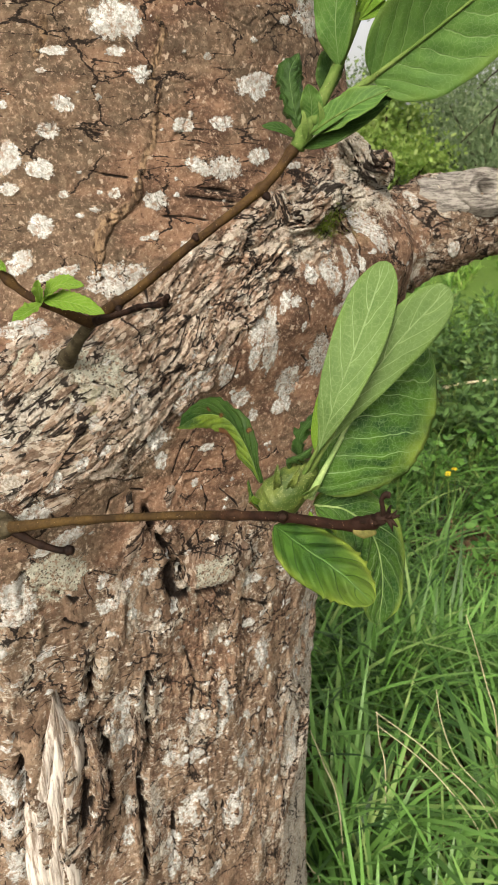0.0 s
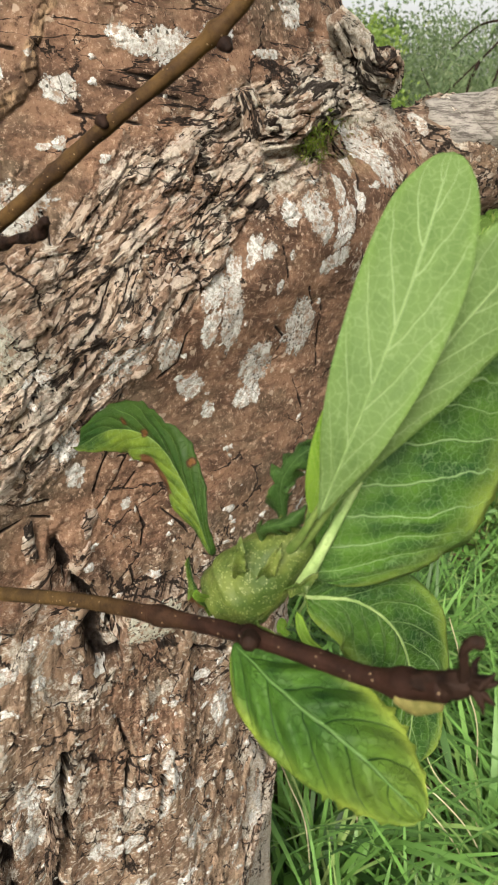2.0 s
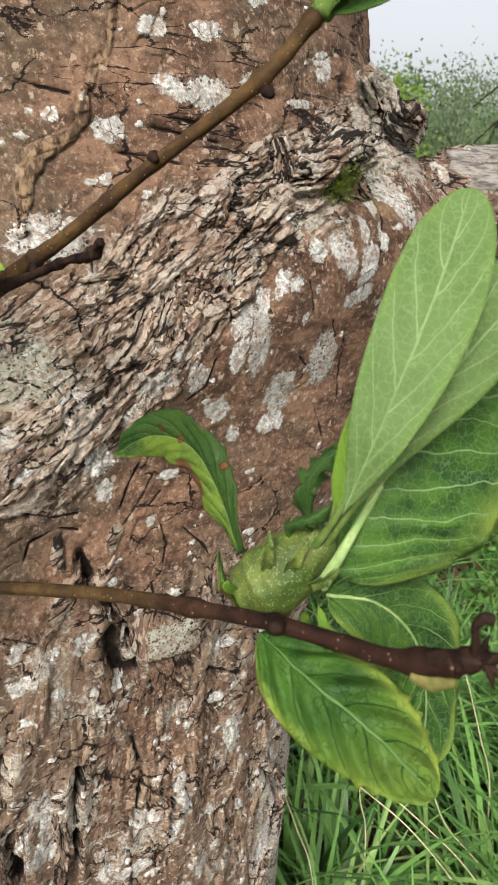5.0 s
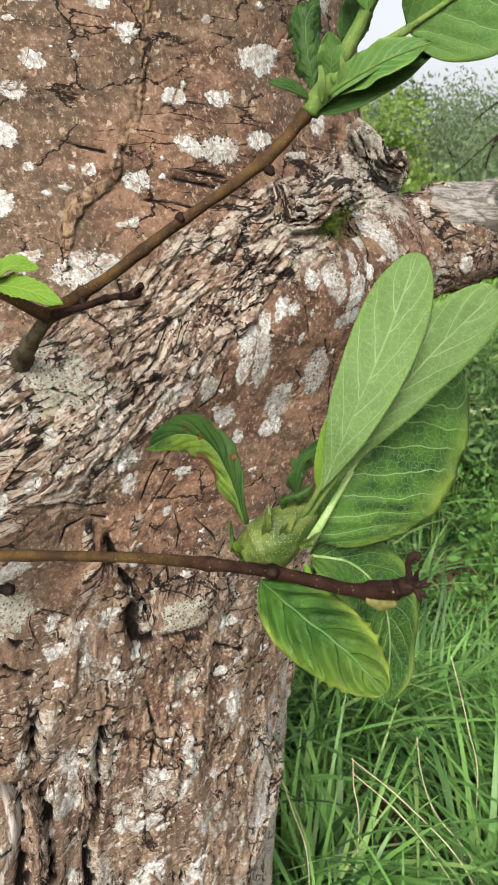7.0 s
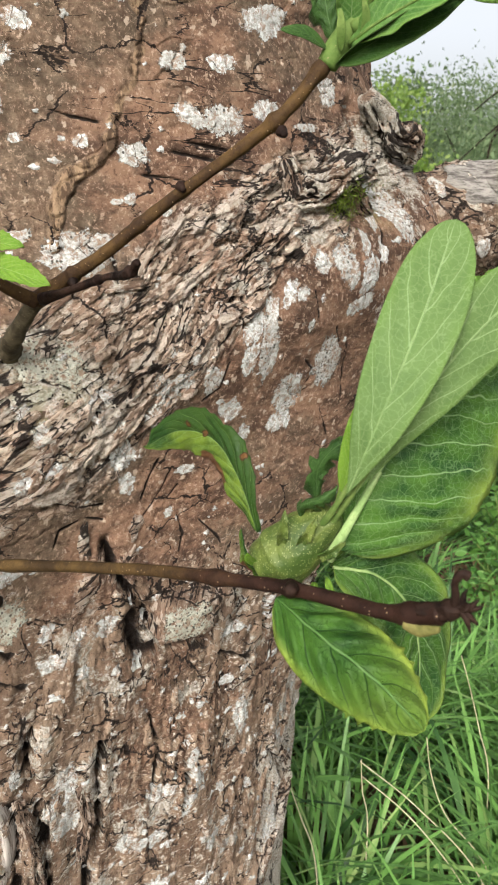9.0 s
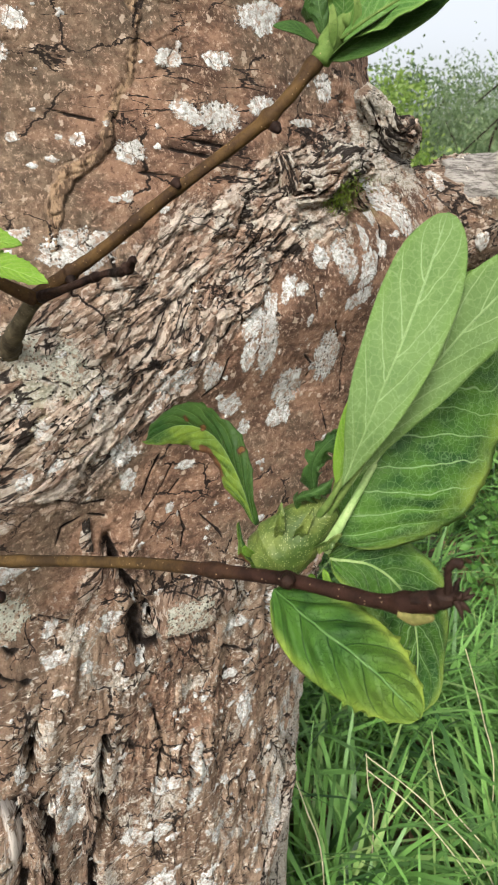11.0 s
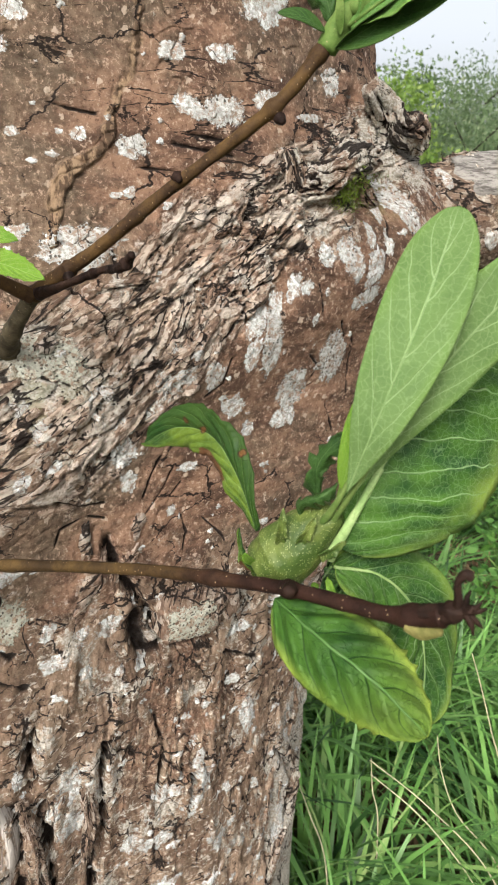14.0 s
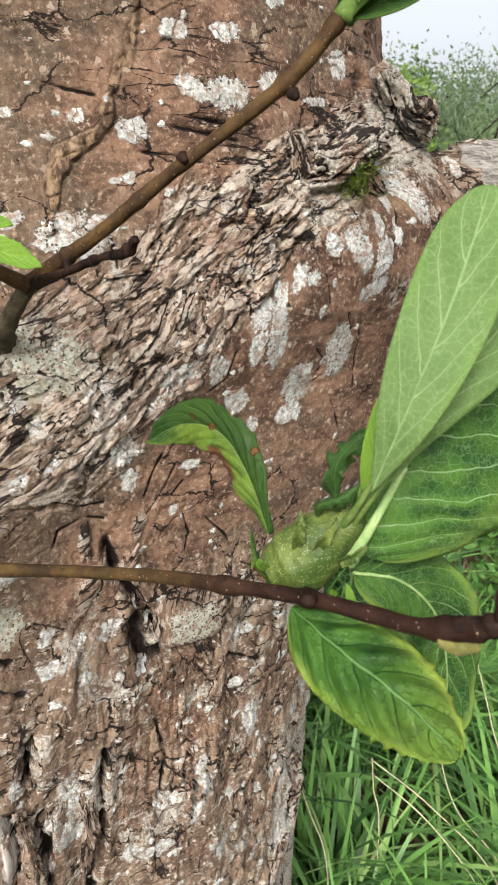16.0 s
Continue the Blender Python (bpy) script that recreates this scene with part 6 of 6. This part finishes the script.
sward("grass", 160, 20, -1.2, 6.0, (-2.6, 0.9), (0.10, 0.26), (0.006, 0.012), (0.2, 1.4), GRASS, "grass round the foot of the tree", 5)


def litter(n, x0, x1, y0, y1, seed):
    rng = np.random.default_rng(seed)
    x, y = rng.uniform(x0, x1, n), rng.uniform(y0, y1, n)
    v, f = leaflets(np.stack([x, y, ground_at(x, y) + rng.uniform(0.005, 0.04, n)], -1), rng.uniform(0.02, 0.055, n), rng, 0.3)
    return v, f


def leaflets(centre, size, rng, slim=0.5, lean=None):
    """Small folded leaves, each of two halves, turned at random or along lean."""
    n = len(centre)
    d = rng.normal(size=(n, 3))
    if lean is not None:
        d = d * 0.55 + lean
    d /= np.linalg.norm(d, axis=1)[:, None]
    s = np.cross(d, rng.normal(size=(n, 3)))
    s /= np.linalg.norm(s, axis=1)[:, None]
    u = np.cross(s, d)
    L, W = size[:, None], (size * slim)[:, None]
    p = [centre, centre + d * L * 0.4 + s * W * 0.5 + u * W * 0.18, centre + d * L * 0.78 + s * W * 0.36 + u * W * 0.12, centre + d * L - u * L * 0.08,
         centre + d * L * 0.78 - s * W * 0.36 + u * W * 0.12, centre + d * L * 0.4 - s * W * 0.5 + u * W * 0.18, centre + d * L * 0.42]
    v = np.stack(p, 1)
    i = np.arange(n * 7).reshape(n, 7)
    f = np.concatenate([i[:, [0, 1, 2, 6]], i[:, [6, 2, 3, 4]], i[:, [0, 6, 4, 5]]])
    return v.reshape(-1, 3), f


lv, lf = litter(900, 0.1, 1.4, 0.5, 2.2, 6)
tagged(new("leaf_litter", shell("leaf_litter", lv, lf, LITTER)), "brown dead leaves lying on the earth", "leaves", kind="stuff")
lv, lf = litter(420, 0.42, 0.76, 1.40, 1.66, 7)
tagged(new("leaf_litter", shell("leaf_litter", lv + np.array([0, 0, 0.05]), lf, LITTER)), "heap of dry brown leaves and bracken", "leaves", kind="stuff")


def stick(points, radii, label, seed, material=None):
    ob = new("fallen_stick", shell("fallen_stick", *tube(points, radii, 40, 10, (), 0.15, seed), material or OLDTWIG))
    return tagged(ob, label, "stick", "sticks on the ground")


stick([(0.34, 1.60, 0.045), (0.46, 1.63, 0.07), (0.62, 1.60, 0.05), (0.80, 1.66, 0.04)], [0.012, 0.011, 0.009, 0.006], "fallen grey-brown stick among dry leaves", 1)
stick([(0.36, 1.72, 0.04), (0.50, 1.70, 0.08), (0.70, 1.74, 0.05)], [0.009, 0.008, 0.005], "thin fallen stick among dry leaves", 2)
stick([(0.36, 2.35, 0.20), (0.46, 2.32, 0.22), (0.60, 2.38, 0.24), (0.75, 2.36, 0.27)], [0.006, 0.006, 0.005, 0.004], "pale dead stem lying through the ferns", 3, DRY)


def dry_stalk(points, r, seed):
    ob = new("dry_grass_stalk", shell("dry_grass_stalk", *tube(points, [r * 0.6, r * 0.8, r], 30, 7, (), 0.0, seed), DRY))
    return tagged(ob, "thin straw-coloured dry grass stalk", "grass stalk", "dry grass stalks")


for k, pts in enumerate([
        [(0.140, 0.700, 0.318), (0.214, 0.700, 0.253), (0.301, 0.700, 0.151), (0.371, 0.700, -0.010)],
        [(0.141, 0.690, 0.307), (0.205, 0.690, 0.247), (0.270, 0.690, 0.161), (0.303, 0.690, 0.093), (0.329, 0.690, -0.010)],
        [(0.268, 0.800, 0.400), (0.283, 0.800, 0.359), (0.308, 0.800, 0.284), (0.333, 0.800, 0.199), (0.353, 0.800, -0.010)],
        [(0.224, 0.740, 0.322), (0.237, 0.740, 0.264), (0.265, 0.740, 0.197), (0.325, 0.740, 0.118), (0.373, 0.740, -0.010)],
        [(0.145, 0.720, 0.300), (0.151, 0.720, 0.251), (0.163, 0.720, 0.190), (0.173, 0.720, -0.010)],
        [(0.056, 0.660, 0.322), (0.073, 0.660, 0.271), (0.096, 0.660, 0.192), (0.114, 0.660, -0.010)],
        [(0.038, 0.600, 0.206), (0.059, 0.600, 0.158), (0.071, 0.600, 0.130), (0.081, 0.600, -0.010)]]):
    dry_stalk(pts, 0.0009, 10 + k)


def weed(x, y, tall, wide, count, material, name, label, category, seed, size=(0.018, 0.05), slim=0.5, stems=5):
    """A leafy plant: thin stems that fan out, leaves along them."""
    rng = np.random.default_rng(seed)
    base = thing(name, (x, y, 0), label, category, "low plants")
    z0 = float(ground_at(x, y))
    tops = []
    for s in range(stems):
        a = 2 * math.pi * (s + rng.random()) / stems
        r = wide * rng.uniform(0.35, 1.0)
        top = np.array((x + r * math.cos(a), y + r * math.sin(a), z0 + tall * rng.uniform(0.65, 1.0)))
        mid = np.array((x + 0.35 * r * math.cos(a), y + 0.35 * r * math.sin(a), z0 + tall * 0.55))
        line = [(x, y, z0 - 0.01), tuple(mid), tuple(top)]
        hung(part("stem", shell("stem", *tube(line, [0.003, 0.0022, 0.001], 10, 6), SHOOT)), base)
        tops.append(curve_through(line, 30))
    c, d = [], []
    for n in range(count):
        line = tops[n % stems]
        i = int(29 * (0.18 + 0.82 * rng.random() ** 0.8))
        c.append(line[i] + rng.normal(size=3) * 0.012)
        out = line[i] - np.array((x, y, line[i][2]))
        d.append(out / (np.linalg.norm(out) + 1e-6) * 0.5 + np.array((rng.normal() * 0.5, rng.normal() * 0.5, 0.15)))
    v, f = leaflets(np.array(c), rng.uniform(*size, count), rng, slim, np.array(d))
    hung(part("leaves", shell("leaves", v, f, material), None, ""), base)


PLOT = np.random.default_rng(12)
for k in range(20):
    y = PLOT.uniform(1.35, 2.1)
    weed(0.08 + y * PLOT.uniform(0.0, 0.34), y, PLOT.uniform(0.18, 0.32), PLOT.uniform(0.08, 0.16), 130, WEED, "weed", "low broad-leaved green weed in the grass", "weed", 100 + k, (0.012, 0.032))
for k in range(34):
    y = PLOT.uniform(2.0, 3.4)
    weed(0.02 + y * PLOT.uniform(0.02, 0.36), y, PLOT.uniform(0.26, 0.46), PLOT.uniform(0.16, 0.30), 420, FERN, "fern", "dark green feathery fern at the meadow's edge", "fern", 140 + k, (0.02, 0.05), 0.30, 9)


def flower(x, y, z, seed):
    base = thing("yellow_flower", (x, y, 0), "small yellow wildflower on a thin stem", "flower", "yellow wildflowers")
    hung(part("stem", shell("stem", *tube([(x, y, -0.01), (x + 0.01, y, z * 0.6), (x, y, z)], [0.0016, 0.0014, 0.001], 12, 6), SHOOT)), base)
    for k in range(5):
        a = 2 * math.pi * k / 5 + seed
        d = np.array((math.cos(a), math.sin(a) * 0.6, 0.35))
        leaf("petal", [(x, y, z), tuple(np.array((x, y, z)) + d * 0.004), tuple(np.array((x, y, z)) + d * 0.007)], 0.0030, (0, -0.6, 0.8), YELLOW, "", base, 0.6, 5, nu=8, nv=2, seed=k)


ym = Mat("yellow_petal", 0.5, 0.3)
YELLOW = ym.done(ym.mix(ym.noise(200, 2), (0.70, 0.50, 0.02), (0.80, 0.66, 0.05)), None, 0.2)
for k, (x, y, z) in enumerate([(0.27, 1.50, 0.335), (0.278, 1.52, 0.315), (0.392, 1.50, 0.295), (0.408, 1.51, 0.30), (0.396, 1.52, 0.28)]):
    flower(x, y, z, k)


def bush(name, x, y, tall, wide, leaves, size, material, label, seed, slim=0.5, droop=0.0, clumps=26, category="bush"):
    """Trunks, limbs and an uneven crown of many small leaves in clumps with gaps."""
    rng = np.random.default_rng(seed)
    base = thing(name, (x, y, 0), label, category, "bushes beyond the meadow")
    z0 = 0.0
    ends = []
    for s in range(clumps):
        a, r = rng.uniform(0, 2 * np.pi), wide * rng.random() ** 0.5
        h = tall * (0.18 + 0.80 * rng.random()) * (1 - 0.35 * (r / wide) ** 2)
        ends.append((x + r * math.cos(a), y + 0.8 * r * math.sin(a), z0 + h))
    for s in range(min(9, clumps)):
        e = ends[s]
        line = [(x + rng.normal() * 0.08, y + rng.normal() * 0.08, -0.03), (x + 0.35 * (e[0] - x), y + 0.35 * (e[1] - y), e[2] * 0.55), e]
        hung(part("limb", shell("limb", *tube(line, [0.045, 0.025, 0.008], 16, 7, (), 0.15, seed + s), DEADTWIG)), base)
    c = []
    for n in range(leaves):
        e = ends[n % clumps]
        c.append(np.array(e) + rng.normal(size=3) * np.array((0.20, 0.20, 0.17)) * wide * (0.55 + 0.7 * ((n % clumps) % 5) / 5))
    c = np.array(c)
    c[:, 2] = np.maximum(c[:, 2], 0.02 + 0.3 * rng.random(leaves))
    v, f = leaflets(c, rng.uniform(*size, leaves), rng, slim, np.tile((0.0, 0.0, -droop), (leaves, 1)) if droop else None)
    hung(part("crown", shell("crown", v, f, material), None, ""), base)


bush("bush", 0.95, 8.2, 1.95, 0.75, 9360, (0.036, 0.078), FRESH, "bright green leafy bush beyond the meadow", 201)
bush("bush", 2.35, 9.0, 2.25, 1.25, 16200, (0.026, 0.062), BUSH, "grey-green bush with thin drooping leaves", 202, 0.30, 0.8, 34)
bush("bush", 3.7, 9.6, 2.35, 1.3, 14400, (0.026, 0.062), BUSH, "grey-green bush with thin drooping leaves", 203, 0.30, 0.8, 34)
bush("bush", 1.6, 11.5, 2.45, 1.4, 14400, (0.042, 0.090), BUSH, "tall grey-green bush at the far hedge", 204, 0.45, 0.0, 36)
bush("bush", 0.1, 11.0, 2.2, 1.2, 9000, (0.042, 0.090), FRESH, "bright green leafy bush at the far hedge", 205, 0.5, 0.0, 26)
bush("bush", 3.6, 13.0, 2.7, 1.8, 12600, (0.048, 0.096), BUSH, "tall grey-green bush at the far hedge", 206, 0.45, 0.0, 36)
bush("bush", -1.8, 12.0, 2.6, 1.6, 7200, (0.048, 0.096), BUSH, "tall grey-green bush at the far hedge", 207, 0.45, 0.0, 30)
bush("bush", 5.6, 12.5, 2.9, 1.7, 7200, (0.048, 0.096), BUSH, "tall grey-green bush at the far hedge", 208, 0.45, 0.0, 30)


def thin_tree():
    """A slender tree beside the meadow whose thin limb hangs into view."""
    base = thing("young_tree", (2.15, 5.6, 0), "slender tree with bare hanging twigs and few leaves", "tree")
    hung(part("trunk", shell("trunk", *tube([(2.15, 5.6, -0.05), (2.10, 5.6, 1.2), (2.2, 5.65, 2.6)], [0.05, 0.04, 0.02], 40, 12, (), 0.1, 301), GREYWOOD), None, "pale grey bark"), base)
    rng = np.random.default_rng(9)
    c = []
    for k, line in enumerate([
            [(2.12, 5.6, 1.75), (1.75, 5.5, 1.62), (1.45, 5.4, 1.36), (1.15, 5.3, 1.08)],
            [(1.80, 5.52, 1.64), (1.62, 5.45, 1.60), (1.42, 5.4, 1.56), (1.25, 5.4, 1.42)],
            [(1.62, 5.46, 1.50), (1.58, 5.4, 1.30), (1.50, 5.4, 1.10)],
            [(2.15, 5.6, 2.10), (1.85, 5.5, 2.05), (1.62, 5.4, 1.88), (1.55, 5.4, 1.74)],
            [(1.45, 5.4, 1.36), (1.38, 5.35, 1.20), (1.36, 5.3, 1.02)]]):
        hung(part("limb", shell("limb", *tube(line, [0.012, 0.008, 0.004], 30, 7, (), 0.15, 310 + k), DEADTWIG), None, "thin dark hanging limb"), base)
        p = curve_through(line, 60)
        for n in range(46):
            c.append(p[rng.integers(10, 60)] + rng.normal(size=3) * 0.035)
    v, f = leaflets(np.array(c), rng.uniform(0.04, 0.09, len(c)), rng, 0.28, np.tile((0, 0, -0.8), (len(c), 1)))
    hung(part("leaves", shell("leaves", v, f, BUSH), None, "sparse narrow leaves"), base)


thin_tree()
